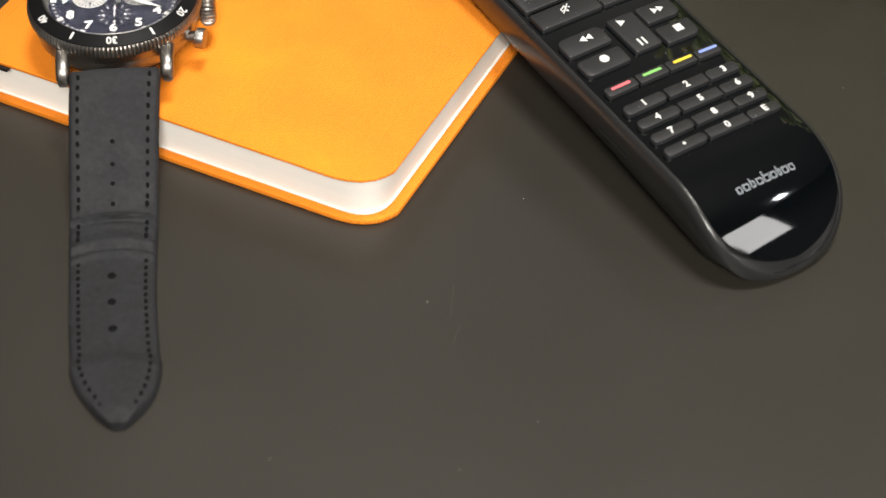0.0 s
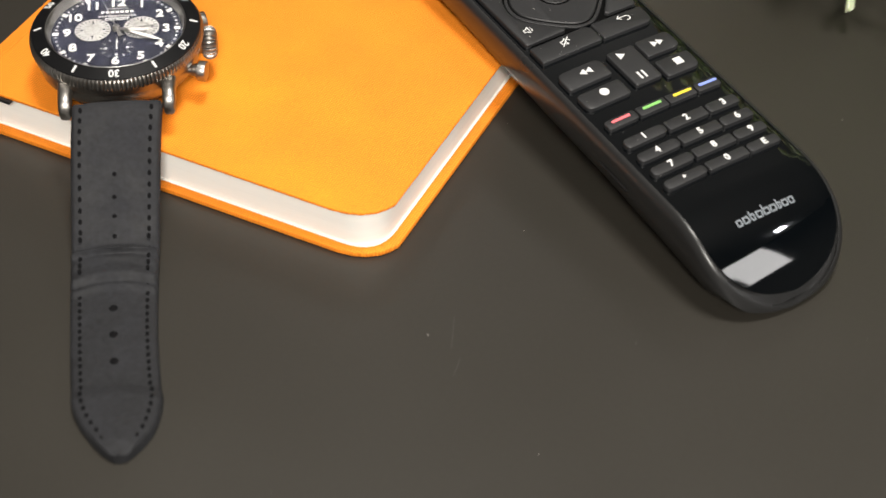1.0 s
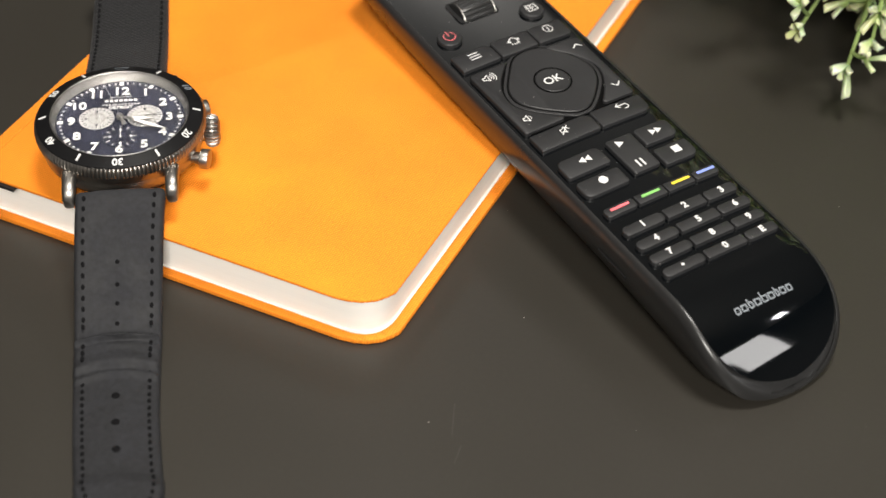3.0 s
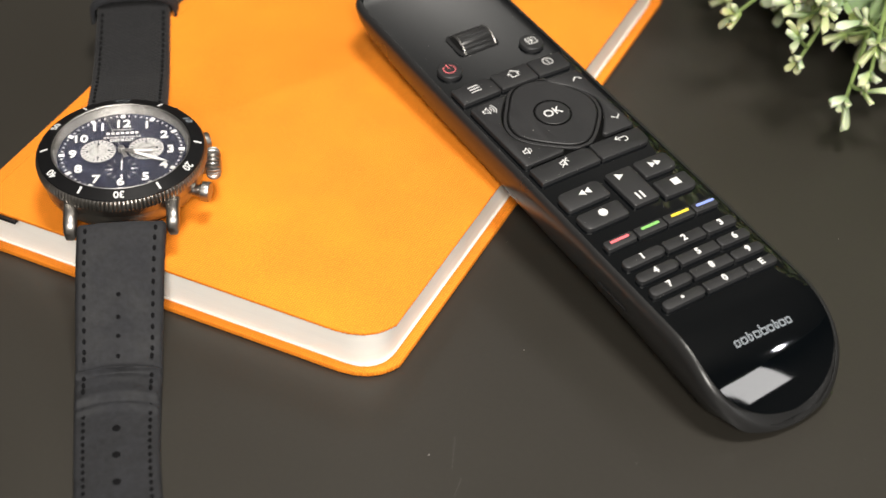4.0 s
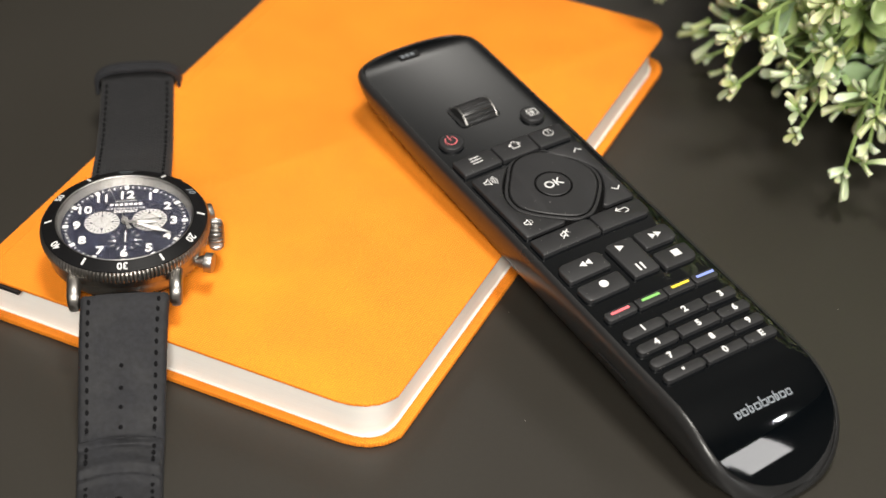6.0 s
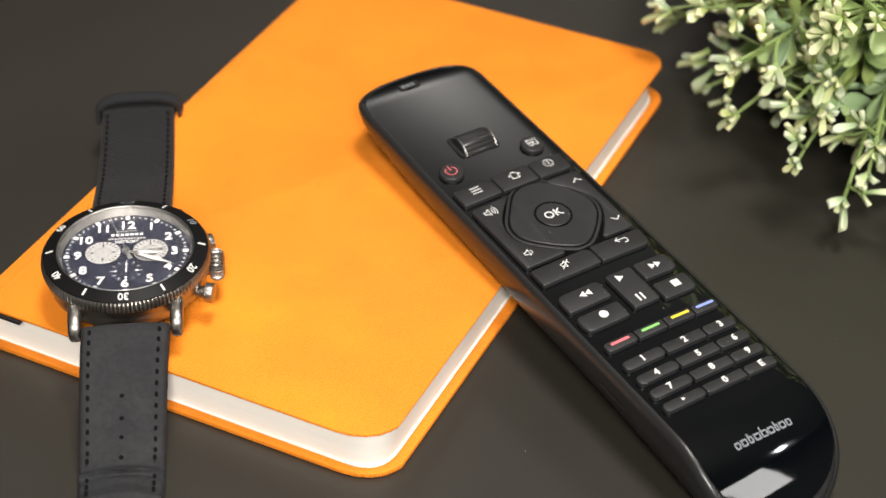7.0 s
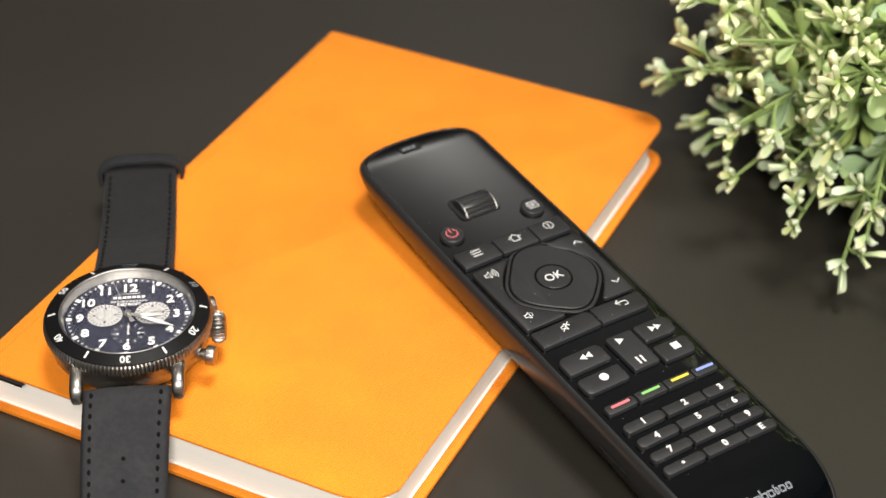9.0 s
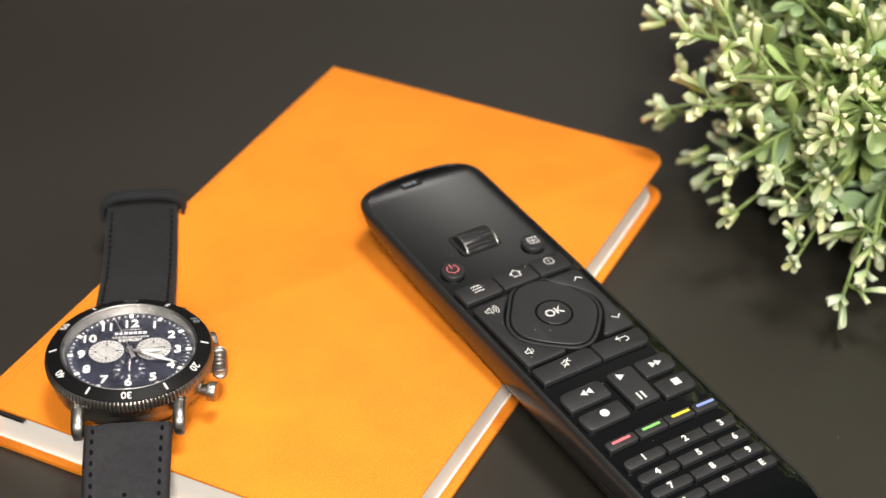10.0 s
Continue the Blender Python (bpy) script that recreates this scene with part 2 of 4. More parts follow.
# unseen room shell, added for reflections and bounced light
RX0, RX1, RY0, RY1, RZ0, RZ1 = -2.6, 2.3, -2.3, 3.0, -0.74, 1.75
plain("floor", RX0, RX1, RY0, RY1, RZ0 - 0.1, RZ0, FLOOR, "unseen brown carpeted floor, added to close the room")
plain("ceiling", RX0, RX1, RY0, RY1, RZ1, RZ1 + 0.1, CEILING, "unseen white painted ceiling, added for reflections")
plain("wall_north", RX0 - 0.1, RX1 + 0.1, RY1, RY1 + 0.1, RZ0, RZ1, WALL, "unseen grey painted wall behind the table, added for reflections")
plain("wall_south", RX0 - 0.1, RX1 + 0.1, RY0 - 0.1, RY0, RZ0, RZ1, WALL, "unseen grey painted wall, added to close the room")
plain("wall_west", RX0 - 0.1, RX0, RY0, RY1, RZ0, RZ1, WALL, "unseen grey painted side wall, added to close the room")
plain("wall_east", RX1, RX1 + 0.1, RY0, RY1, RZ0, RZ1, WALL, "unseen grey painted side wall, added to close the room")

table = thing("table", pose(0, 0, 0), "dark grey-brown satin laminate table with faint scratches", "table")
part("tabletop", slab(round_poly([(-0.75, -0.6), (0.95, -0.6), (0.95, 0.5), (-0.75, 0.5)], 0.02), -0.03, 0.0, 0.002, None, False), TABLE, table)
for x in (-0.70, 0.90):
    for y in (-0.55, 0.45):
        part("leg", box(x - 0.025, x + 0.025, y - 0.025, y + 0.025, RZ0, -0.0305, 0.002), SHELL, table)


def flecks(name, count, spot, sizes, mat, parent, label, seed):
    """Dust: many tiny flat chips; spot(rng) gives a place and the height there."""
    rng = random.Random(seed)
    P, Q = [], []
    for _ in range(count):
        x, y, z = spot(rng)
        r, a = rng.uniform(*sizes), rng.uniform(0, math.pi)
        long = rng.uniform(0.6, 1.8)
        o = len(P)
        for k in range(5):
            c, s = long * r * math.cos(k * 1.2566), r * math.sin(k * 1.2566)
            P.append((x + c * math.cos(a) - s * math.sin(a), y + c * math.sin(a) + s * math.cos(a), z))
        P.append((x, y, z + r * 0.6))
        Q += [(o + k, o + (k + 1) % 5, o + 5) for k in range(5)]
    me = bpy.data.meshes.new(name)
    me.from_pydata(P, [], Q)
    me.materials.append(mat)
    ob = part(name, me, None, parent, label)
    ob["kind"] = "stuff"
    return ob


DUST = material("pale_dust", (0.45, 0.44, 0.41), 0.9, spread=0.2, bump=0)
flecks("dust", 90, lambda r: (r.uniform(-0.16, 0.30), r.uniform(-0.33, 0.18), 0.00002), (0.00006, 0.00016), DUST, table, "scattered pale dust specks", 5)
# a few hair-fine scuffs in the laminate
SCUFF = material("laminate_scuff", (0.060, 0.056, 0.050), 0.5, spread=0.3, bump=0)
for x, y, a, length in ((0.157, -0.222, 112, 0.011), (0.163, -0.232, 100, 0.006), (0.235, -0.262, 20, 0.008)):
    scuff = part("scuff", box(-length / 2, length / 2, -0.00008, 0.00008, -0.0002, 0.00002), SCUFF, table)
    scuff.matrix_local = pose(x, y, 0, 0, 0, a)


# ---- notebook ----
BW, BL, BH, COVER, BOARD = 0.1303, 0.2100, 0.0158, 0.0018, 0.0012


def notebook():
    book = thing("notebook", pose(0, 0, 0), "closed orange cloth-covered hardback notebook with cream pages", "notebook")
    sharp, rounded = 0.0008, 0.0125
    corners = [sharp, sharp, rounded, rounded]

    def cover(x0, dx, z0, z1, wave):
        # the cloth is folded round the outer corners in flat pleats and stands up in a small nub
        right = BW + dx
        bend = [(0.0140, 0.0), (0.0098, 0.0005), (0.0060, 0.0019), (0.0030, 0.0041), (0.0012, 0.0066), (0.0, 0.0090)]
        pts = [(x0, -0.0004), (x0, -BL)] + [(right - a, -BL + b) for a, b in bend]
        pts += round_poly([(right, -0.02), (right, 0.0), (x0, 0.0)], [0.0, 0.0125, 0.0], 8)[9:18] + [(x0 + 0.0006, 0.0)]
        # the board is a little bowed along its opening side
        bm = slab(pts, z0, z1, min(0.0006, 0.45 * (z1 - z0)), lambda x, y: wave * max(0.0, x / BW) * math.sin(math.pi * -y / BL), False)
        return bm

    part("back_cover", cover(0.001, 0.0010, 0.0001, COVER + 0.0001, 0.0), CLOTH, book)
    front = part("front_cover", cover(0.0, 0.0, BH - BOARD, BH, -0.0002), CLOTH, book)
    # pressed hinge groove beside the spine
    part("hinge_groove", box(0.0033, 0.0041, -BL + 0.002, -0.002, BH - 0.0003, BH + 0.00018, 0.0001), CLOTH, front)
    # rounded spine
    ring = []
    for i in range(13):
        a = math.pi * (0.5 + i / 12)
        ring.append((0.0012 + 0.0018 * math.cos(a), BH / 2 + (BH / 2 - 0.0004) * math.sin(a)))
    inner = [(0.0030, 0.0009), (0.0030, BH - 0.0009)]
    bm = bmesh.new()
    loops(bm, [[(x, y, z) for x, z in ring + inner] for y in (-0.0006, -BL + 0.0006)], True, True, True)
    part("spine", bm, CLOTH, book)
    # page block, inset from the boards, with slightly uneven leaves
    bm = bmesh.new()
    rings = []
    layers = 14
    for k in range(layers + 1):
        z = COVER + 0.0002 + (BH - COVER - BOARD - 0.0003) * k / layers
        off = 0.00012 * (k % 2) + 0.0003 * math.sin(2.2 * k / layers)
        x1, y0 = BW - 0.0025 - off, -BL + 0.0030 + off
        pts = round_poly([(0.0028, -0.0028 - off), (0.0028, y0), (x1, y0), (x1, -0.0028 - off)], [0.0004, 0.0004, 0.0105, 0.0105], 8)
        rings.append([(x, y, z) for x, y in pts])
    loops(bm, rings, True, True, True)
    part("page_block", bm, PAPER, book, "cream paper page block", 25)
    # endpaper pasted to the back board, a thin pale line below the leaves
    edge = round_poly([(0.003, -0.0024), (0.003, -BL + 0.0024), (BW - 0.0019, -BL + 0.0024), (BW - 0.0019, -0.0024)], [0.0004, 0.0004, 0.0105, 0.0105], 8)
    part("endpaper", slab(edge, COVER + 0.00012, COVER + 0.00036), PAPER, book, "pale endpaper", 25)
    # ends of the cloth turned in at the back board's corner
    for a in (32, 60):
        x, y = BW - 0.0125 + 0.0122 * math.cos(radians(-a)), -BL + 0.0125 + 0.0122 * math.sin(radians(-a))
        ob = part("cloth_fold", box(-0.0022, 0.0002, -0.00012, 0.00012, 0.0, 0.00010), CLOTH, book)
        ob.matrix_local = pose(x, y, COVER + 0.0001, 0, 0, -a)
    # bookmark that shows between the pages and the front board
    part("bookmark", box(0.0035, 0.0165, -BL - 0.0008, -BL + 0.03, BH - BOARD - 0.0010, BH - BOARD - 0.00005), RIBBON, book, "black ribbon bookmark")
    return book


notebook()


# ---- remote control ----
# Own frame: x along the remote from its upper end, y to its right edge, z out of its face; metres.
SL, HEAD = 0.070, radians(-31.3)
UX = Vector((math.cos(HEAD) * math.cos(SL), math.sin(HEAD) * math.cos(SL), -math.sin(SL)))
UZ = Vector((math.cos(HEAD) * math.sin(SL), math.sin(HEAD) * math.sin(SL), math.cos(SL)))
UY = UZ.cross(UX)
REMOTE_AT = Vector((0.0724, -0.0814, 0.034)) + UY * 0.0022
REMOTE = Matrix((UX, UY, UZ)).transposed().to_4x4()
REMOTE.translation = REMOTE_AT
S0, S1, HALF, SIDE = -0.0060, 0.1868, 0.0225, 0.0006


def half_width(s):
    w = HALF
    if s < 0.012:
        q = (0.012 - s) / (0.012 - S0)
        w *= max(0.0, 1 - q ** 4.6) ** 0.38
    if s > 0.156:
        q = (s - 0.156) / (S1 - 0.156)
        w *= max(0.0, 1 - q ** 5.0) ** 0.5
    return w * (1 - 0.02 * max(0.0, (0.05 - s) / 0.05))


def face_drop(s):
    d = 0.0
    if s > 0.158:
        d += 0.0188 * ((s - 0.158) / (S1 - 0.158)) ** 2.1
    if s < 0.004:
        d += 0.0011 * ((0.004 - s) / (0.004 - S0)) ** 2
    return d


def face(s, v):
    """Height of the remote's face: crowned across, falling at both ends."""
    crown = 0.0005 + 0.0014 * max(0.0, min(1.0, (s - 0.155) / 0.026)) ** 1.5
    edge = max(0.0, v - 0.0175) / 0.004
    return crown * (1 - (v / HALF) ** 2) - 0.00035 * edge ** 2 - face_drop(s)


def depth(s):
    knots = [(S0, 0.0036), (0.0, 0.0062), (0.012, 0.0100), (0.035, 0.0119), (0.067, 0.0127), (0.08, 0.0134), (0.10, 0.0162), (0.135, 0.0200), (0.163, 0.0221), (0.176, 0.0218), (S1, 0.0199)]
    for (a, p), (b, q) in zip(knots, knots[1:]):
        if s <= b:
            t = (s - a) / (b - a)
            return p + (q - p) * t
    return knots[-1][1]


def curve(pts, n, closed):
    """Smooth chain through the points."""
    out, m = [], len(pts)
    for i in range(m if closed else m - 1):
        p = [Vector(pts[(i + o) % m] if closed else pts[max(0, min(m - 1, i + o))]) for o in (-1, 0, 1, 2)]
        for j in range(n):
            t = j / n
            out.append(tuple(0.5 * ((2 * p[1]) + (p[2] - p[0]) * t + (2 * p[0] - 5 * p[1] + 4 * p[2] - p[3]) * t * t + (3 * p[1] - p[0] - 3 * p[2] + p[3]) * t ** 3)))
    return out if closed else out + [tuple(pts[-1])]


def stations():
    out = []
    for i in range(17):
        out.append(S0 + 0.0175 * (1 - math.cos(math.pi / 2 * i / 16)))
    for i in range(1, 24):
        out.append(0.012 + 0.144 * i / 24)
    for i in range(25):
        out.append(0.156 + (S1 - 0.156) * math.sin(math.pi / 2 * i / 24))
    return out


def remote_control():
    remote = thing("remote_control", REMOTE, "black universal remote control propped on the orange notebook", "remote control")
    bm = bmesh.new()
    rings = []
    for s in stations():
        w, d, top = half_width(s), depth(s), -face_drop(s)
        # a rounded rim, then a wall that draws in towards the underside
        q = min(1.0, d / 0.012, (d + top) / 0.006)
        right = [(0.0, top - 0.0016), (max(0, w - 0.0022), top - 0.0016), (max(0, w - 0.0019), top + 0.00005), (max(0, w - 0.0014), top + 0.00005), (max(0, w - 0.0008), top - 0.0004 * q), (max(0, w - 0.0002), top - 0.0014 * q), (w, top - 0.0028 * q)]
        low = top - 0.0028 * q
        k = d + low
        # the wall stands steeper at the slim upper end
        m = max(0.0, min(1.0, (0.13 - s) / 0.05))
        right += [(w * (0.985 + 0.013 * m), low - 0.20 * k), (w * (0.93 + 0.055 * m), low - 0.46 * k), (w * (0.84 + 0.11 * m), low - 0.72 * k), (w * (0.71 + 0.15 * m), low - 0.91 * k), (w * (0.52 + 0.08 * m), -d), (0.0, -d)]
        left = [(-y, z) for y, z in right[1:-1]][::-1]
        # both ends draw in below the rim
        back = 0.0125 * max(0.0, (s - 0.160) / (S1 - 0.160)) ** 2 - 0.0050 * max(0.0, (0.020 - s) / (0.020 - S0)) ** 2
        rings.append([(s - back * max(0.0, min(1.0, (low - z) / max(k, 1e-6))) ** 0.8, y + SIDE, z) for y, z in right + left])
    loops(bm, rings, True)
    bmesh.ops.remove_doubles(bm, verts=bm.verts[:], dist=1e-6)
    body = part("body", bm, SHELL, remote, "matte black plastic shell", 50)

    # glossy face plate inside the rim
    bm = bmesh.new()
    rings = []
    a0, a1 = S0 + 0.0016, S1 - 0.0014
    ss = stations()
    for s in ss:
        q = a0 + (a1 - a0) * (s - S0) / (S1 - S0)
        w = max(0.0, half_width(s) - 0.0019)
        rings.append([(q, w * (j / 12 - 1) + SIDE, face(q, w * (j / 12 - 1)) - 0.0001) for j in range(25)])
    loops(bm, rings, False)
    bmesh.ops.remove_doubles(bm, verts=bm.verts[:], dist=1e-6)
    plate = part("face_plate", bm, GLOSS, remote, "glossy black plastic face plate", 60)

    KV = 0.0031 - 0.0022

    def place(s, v, lift):
        return Matrix(((0, -1, 0, s), (1, 0, 0, v), (0, 0, 1, face(s, v) + lift), (0, 0, 0, 1))) @ pose(0, 0, 0)

    def key(pts, radius, high=0.0011, name="key", label="", mat=RUBBER):
        pts = [(a / 1000, b / 1000) for a, b in pts]
        out = round_poly(ccw(pts), radius if not isinstance(radius, (int, float)) else radius / 1000, 6)
        # the top is flat, in the plane that touches the face below the key's middle
        cs, cv = sum(p[0] for p in out) / len(out), sum(p[1] for p in out) / len(out)
        e = 0.0005
        ds, dv = (face(cs + e, cv) - face(cs - e, cv)) / (2 * e), (face(cs, cv + e) - face(cs, cv - e)) / (2 * e)
        return part(name, slab(out, -0.0006, high, 0.00035, lambda x, y: face(cs, cv) + ds * (x - cs) + dv * (y - cv)), mat, remote, label, 45)

    def rect(s0, s1, v0, v1):
        return [(s0, v0), (s1, v0), (s1, v1), (s0, v1)]

    H = 0.0011

    def mark(name, text, s, v, size, parent, mat=PRINT, high=H, bold=0.00005):
        return writing(name, text, size, place(s / 1000, v / 1000, high + 0.00010), mat, parent, 0.00004, "", bold)

    def shape(name, pts, parent, mat=PRINT, high=H):
        """Flat printed shape from points across (to the right) and up, in millimetres, already placed."""
        return part(name, slab(pts, high - 0.00002, high + (0.00016 if high > 0.0005 else 0.00006), 0, face), mat, parent, "", 0)

    def at(s, v, pts):
        return [((s - y) / 1000, (v + x) / 1000) for x, y in pts]

    def line(s, v, pts, wide=0.35):
        """Printed strokes along a chain of points (across, up)."""
        bm = bmesh.new()
        for (x0, y0), (x1, y1) in zip(pts, pts[1:]):
            d = Vector((x1 - x0, y1 - y0))
            d.normalize()
            o = Vector((-d.y, d.x)) * wide / 2
            d *= wide / 2
            q = [(x0 - d.x + o.x, y0 - d.y + o.y), (x0 - d.x - o.x, y0 - d.y - o.y), (x1 + d.x - o.x, y1 + d.y - o.y), (x1 + d.x + o.x, y1 + d.y + o.y)]
            q = at(s, v, q)
            b = [bm.verts.new((a, c, face(a, c) + H + 0.00016)) for a, c in q]
            bm.faces.new(b)
        return bm

    def arc(x, y, r, a0, a1, n=12):
        return [(x + r * math.cos(radians(a0 + (a1 - a0) * i / n)), y + r * math.sin(radians(a0 + (a1 - a0) * i / n))) for i in range(n + 1)]

    def strokes(name, s, v, chains, parent, mat=PRINT, wide=0.38):
        whole = bmesh.new()
        for c in chains:
            b = line(s, v, c, wide * 0.80)
            me = bpy.data.meshes.new("stroke")
            b.to_mesh(me)
            b.free()
            whole.from_mesh(me)
            bpy.data.meshes.remove(me)
        return part(name, whole, mat, parent, "", 0)

    # scroll wheel in its well
    well = part("wheel_well", slab(round_poly([(0.0290, -0.0070), (0.0392, -0.0070), (0.0392, 0.0068), (0.0290, 0.0068)], 0.0018), 0.0, 0.00012, 0, face), RIBBON, remote, "", 0)
    bm = bmesh.new()
    n = 96
    rings = []
    for y, r in ((-0.0058, 0.0040), (-0.0056, 0.0050), (-0.0048, 0.0053), (0.0048, 0.0053), (0.0056, 0.0050), (0.0058, 0.0040)):
        rings.append([(0.0342 + (r - (0.0004 if i % 4 == 0 and abs(y) < 0.0050 else 0)) * math.cos(2 * math.pi * i / n), y, -0.0022 + (r - (0.0004 if i % 4 == 0 and abs(y) < 0.0050 else 0)) * math.sin(2 * math.pi * i / n)) for i in range(n)])
    loops(bm, rings, True, True, True)
    wheel = part("scroll_wheel", bm, SHELL, remote, "black ribbed scroll wheel with chrome rims", 30)
    for y in (-0.0053, 0.0053):
        bm = bmesh.new()
        rings = [[(0.0342 + r * math.cos(a * math.pi / 20), y + dy, -0.0022 + r * math.sin(a * math.pi / 20)) for a in range(41)] for r, dy in ((0.0054, -0.0002), (0.0055, 0.0), (0.0054, 0.0002))]
        loops(bm, rings, False)
        part("wheel_rim", bm, BRIGHT, wheel, "chrome rim")

    # small window with an unreadable mark at the upper end
    part("indicator_window", slab(round_poly([(-0.0012, -0.0055), (0.0020, -0.0055), (0.0020, 0.0016), (-0.0012, 0.0016)], 0.0010), -0.0002, 0.0002, 0, face), RIBBON, remote, "", 0)
    for v in (-4.2, -2.6, -0.9):
        shape("indicator_mark", at(0.4, v, [(-0.5, -0.7), (0.6, -0.7), (0.6, 0.6), (-0.5, 0.6)]), remote, GREY_AND_SHADED_PRINT, 0.00026)

    # round keys
    power = key([(43.4 + 3.7 * math.cos(i * math.pi / 16), -14.0 + KV + 3.7 * math.sin(i * math.pi / 16)) for i in range(32)], 0.1, name="power_key")
    strokes("power_symbol", 43.2, -14.0, [arc(0, 0, 1.75, 125, 415, 18), [(0, 0.3), (0, 2.1)]], power, RED_PRINT, 0.42)
    source = key([(44.0 + 3.7 * math.cos(i * math.pi / 16), 14.5 + 3.7 * math.sin(i * math.pi / 16)) for i in range(32)], 0.1, name="source_key")
    strokes("source_symbol", 43.6, 14.7, [[(-1.5, 0.4), (-1.5, 1.3), (1.5, 1.3), (1.5, -1.3), (-1.5, -1.3), (-1.5, -0.5)], [(-1.9, 0), (0.5, 0)], [(-0.3, 0.7), (0.5, 0), (-0.3, -0.7)]], source, PRINT, 0.36)

    # upper row
    menu = key(rect(51.4, 58.6, -19.0, -6.0), [0.0006, 0.0006, 0.0006, 0.0030], name="menu_key")
    strokes("menu_symbol", 54.3, -12.6, [[(-1.5, y), (1.5, y)] for y in (-1.1, 0, 1.1)], menu, PRINT, 0.45)
    home = key(rect(51.4, 58.6, -5.6, 7.0), 0.6, name="home_key")
    strokes("home_symbol", 54.2, 1.0, [[(-1.9, 0.1), (0, 1.6), (1.9, 0.1), (1.15, 0.1), (1.15, -1.3), (-1.15, -1.3), (-1.15, 0.1), (-1.9, 0.1)]], home, PRINT, 0.38)
    info = key(rect(51.4, 58.6, 7.4, 18.9), [0.0006, 0.0006, 0.0012, 0.0006], name="info_key")
    strokes("info_symbol", 54.1, 13.2, [arc(0, 0, 1.5, 0, 360, 20), [(0, -0.8), (0, 0.8)]], info, PRINT, 0.34)

    # added bed; the shade between the keys is put into its colour
    part("key_bed", slab(round_poly([(0.0606, -0.0170), (0.0895, -0.0170), (0.0895, 0.0175), (0.0606, 0.0175)], 0.001), -0.0002, 0.00022, 0, face), GAP_SHADE, remote, "matte bed below the keys, blackened for the shade between them", 0)
    # volume and channel rockers round the direction pad
    vol = key(curve([(60.9, -6.0), (64.6, -9.8), (67.8, -12.4), (71.2, -14.2), (75.6, -15.0), (79.6, -13.9), (84.0, -10.1), (88.3, -5.0)], 5, False) + [(89.2, -5.8), (89.2, -18.6), (60.9, -18.8)], 1.3, name="volume_key")
    strokes("volume_up_symbol", 64.4, -14.3, [[(-1.9, 0.5), (-1.1, 0.5), (-0.2, 1.3), (-0.2, -1.3), (-1.1, -0.5), (-1.9, -0.5), (-1.9, 0.5)], arc(-0.2, 0, 0.9, -45, 45, 6), arc(-0.2, 0, 1.6, -45, 45, 6), arc(-0.2, 0, 2.3, -45, 45, 6)], vol, PRINT, 0.36)
    strokes("volume_down_symbol", 84.2, -14.5, [[(-1.4, 0.5), (-0.7, 0.5), (0.1, 1.2), (0.1, -1.2), (-0.7, -0.5), (-1.4, -0.5), (-1.4, 0.5)], arc(0.1, 0, 0.9, -45, 45, 6)], vol, PRINT, 0.36)
    chan = key(curve([(60.9, 7.6), (63.4, 9.3), (66.9, 12.6), (72.6, 15.6), (77.2, 15.6), (82.6, 12.9), (88.2, 8.2)], 5, False) + [(89.2, 9.0), (89.2, 18.8), (60.9, 18.8)], 1.3, name="channel_key")
    strokes("channel_up_symbol", 64.7, 16.0, [[(-1.3, -0.5), (0, 0.7), (1.3, -0.5)]], chan, PRINT, 0.42)
    strokes("channel_down_symbol", 84.2, 16.0, [[(-1.3, 0.5), (0, -0.7), (1.3, 0.5)]], chan, PRINT, 0.42)
    outline = curve([(60.2, -2.6), (60.0, 5.6), (65.6, 11.1), (73.0, 14.3), (78.8, 13.1), (83.7, 9.1), (87.6, 4.6), (88.7, 1.0), (87.4, -2.8), (82.5, -8.9), (78.8, -12.1), (75.6, -13.1), (71.4, -12.3), (66.4, -8.7)], 4, True)

    def grown(f):
        return [(min(89.9, max(59.2, 74.3 + (x - 74.3) * f)) / 1000, (0.6 + (y - 0.6) * f) / 1000) for x, y in outline]

    part("pad_frame", slab(grown(1.105), 0.0001, 0.00072, 0.0002, face), RUBBER, remote, "", 0)
    # flat black slab in place of the shaded groove round the pad
    part("pad_groove_shade", slab(grown(1.035), 0.0003, 0.00075, 0, face), GAP_SHADE, remote, "", 0)
    pad = key(outline, 0.2, 0.0010, "direction_pad")
    # raised black disc drawn as the shaded gap round the OK key
    ring = part("ok_ring_shade", slab(disc(0.0741, 0.0010, 0.0056), 0.0006, 0.00110, 0, face), GAP_SHADE, pad, "", 0)
    ok = key([(74.1 + 5.15 * math.cos(i * math.pi / 20), 1.0 + 5.15 * math.sin(i * math.pi / 20)) for i in range(40)], 0.1, 0.0012, "ok_key")
    mark("ok_letters", "OK", 74.1, 1.0, 0.0040, ok, PRINT, 0.0012, 0.00004)

    # mute and back
    mute = key(rect(90.6, 97.4, -18.6, 1.2), [0.0006, 0.0006, 0.0006, 0.0028], name="mute_key")
    strokes("mute_symbol", 93.3, -8.4, [[(-1.4, 0.5), (-0.7, 0.5), (0.1, 1.2), (0.1, -1.2), (-0.7, -0.5), (-1.4, -0.5), (-1.4, 0.5)], [(-1.6, -1.4), (1.4, 1.4)], [(0.5, 0.9), (1.3, 0.0)]], mute, PRINT, 0.36)
    back = key(rect(90.6, 97.4, 1.7, 18.8), [0.0006, 0.0006, 0.0028, 0.0006], name="back_key")
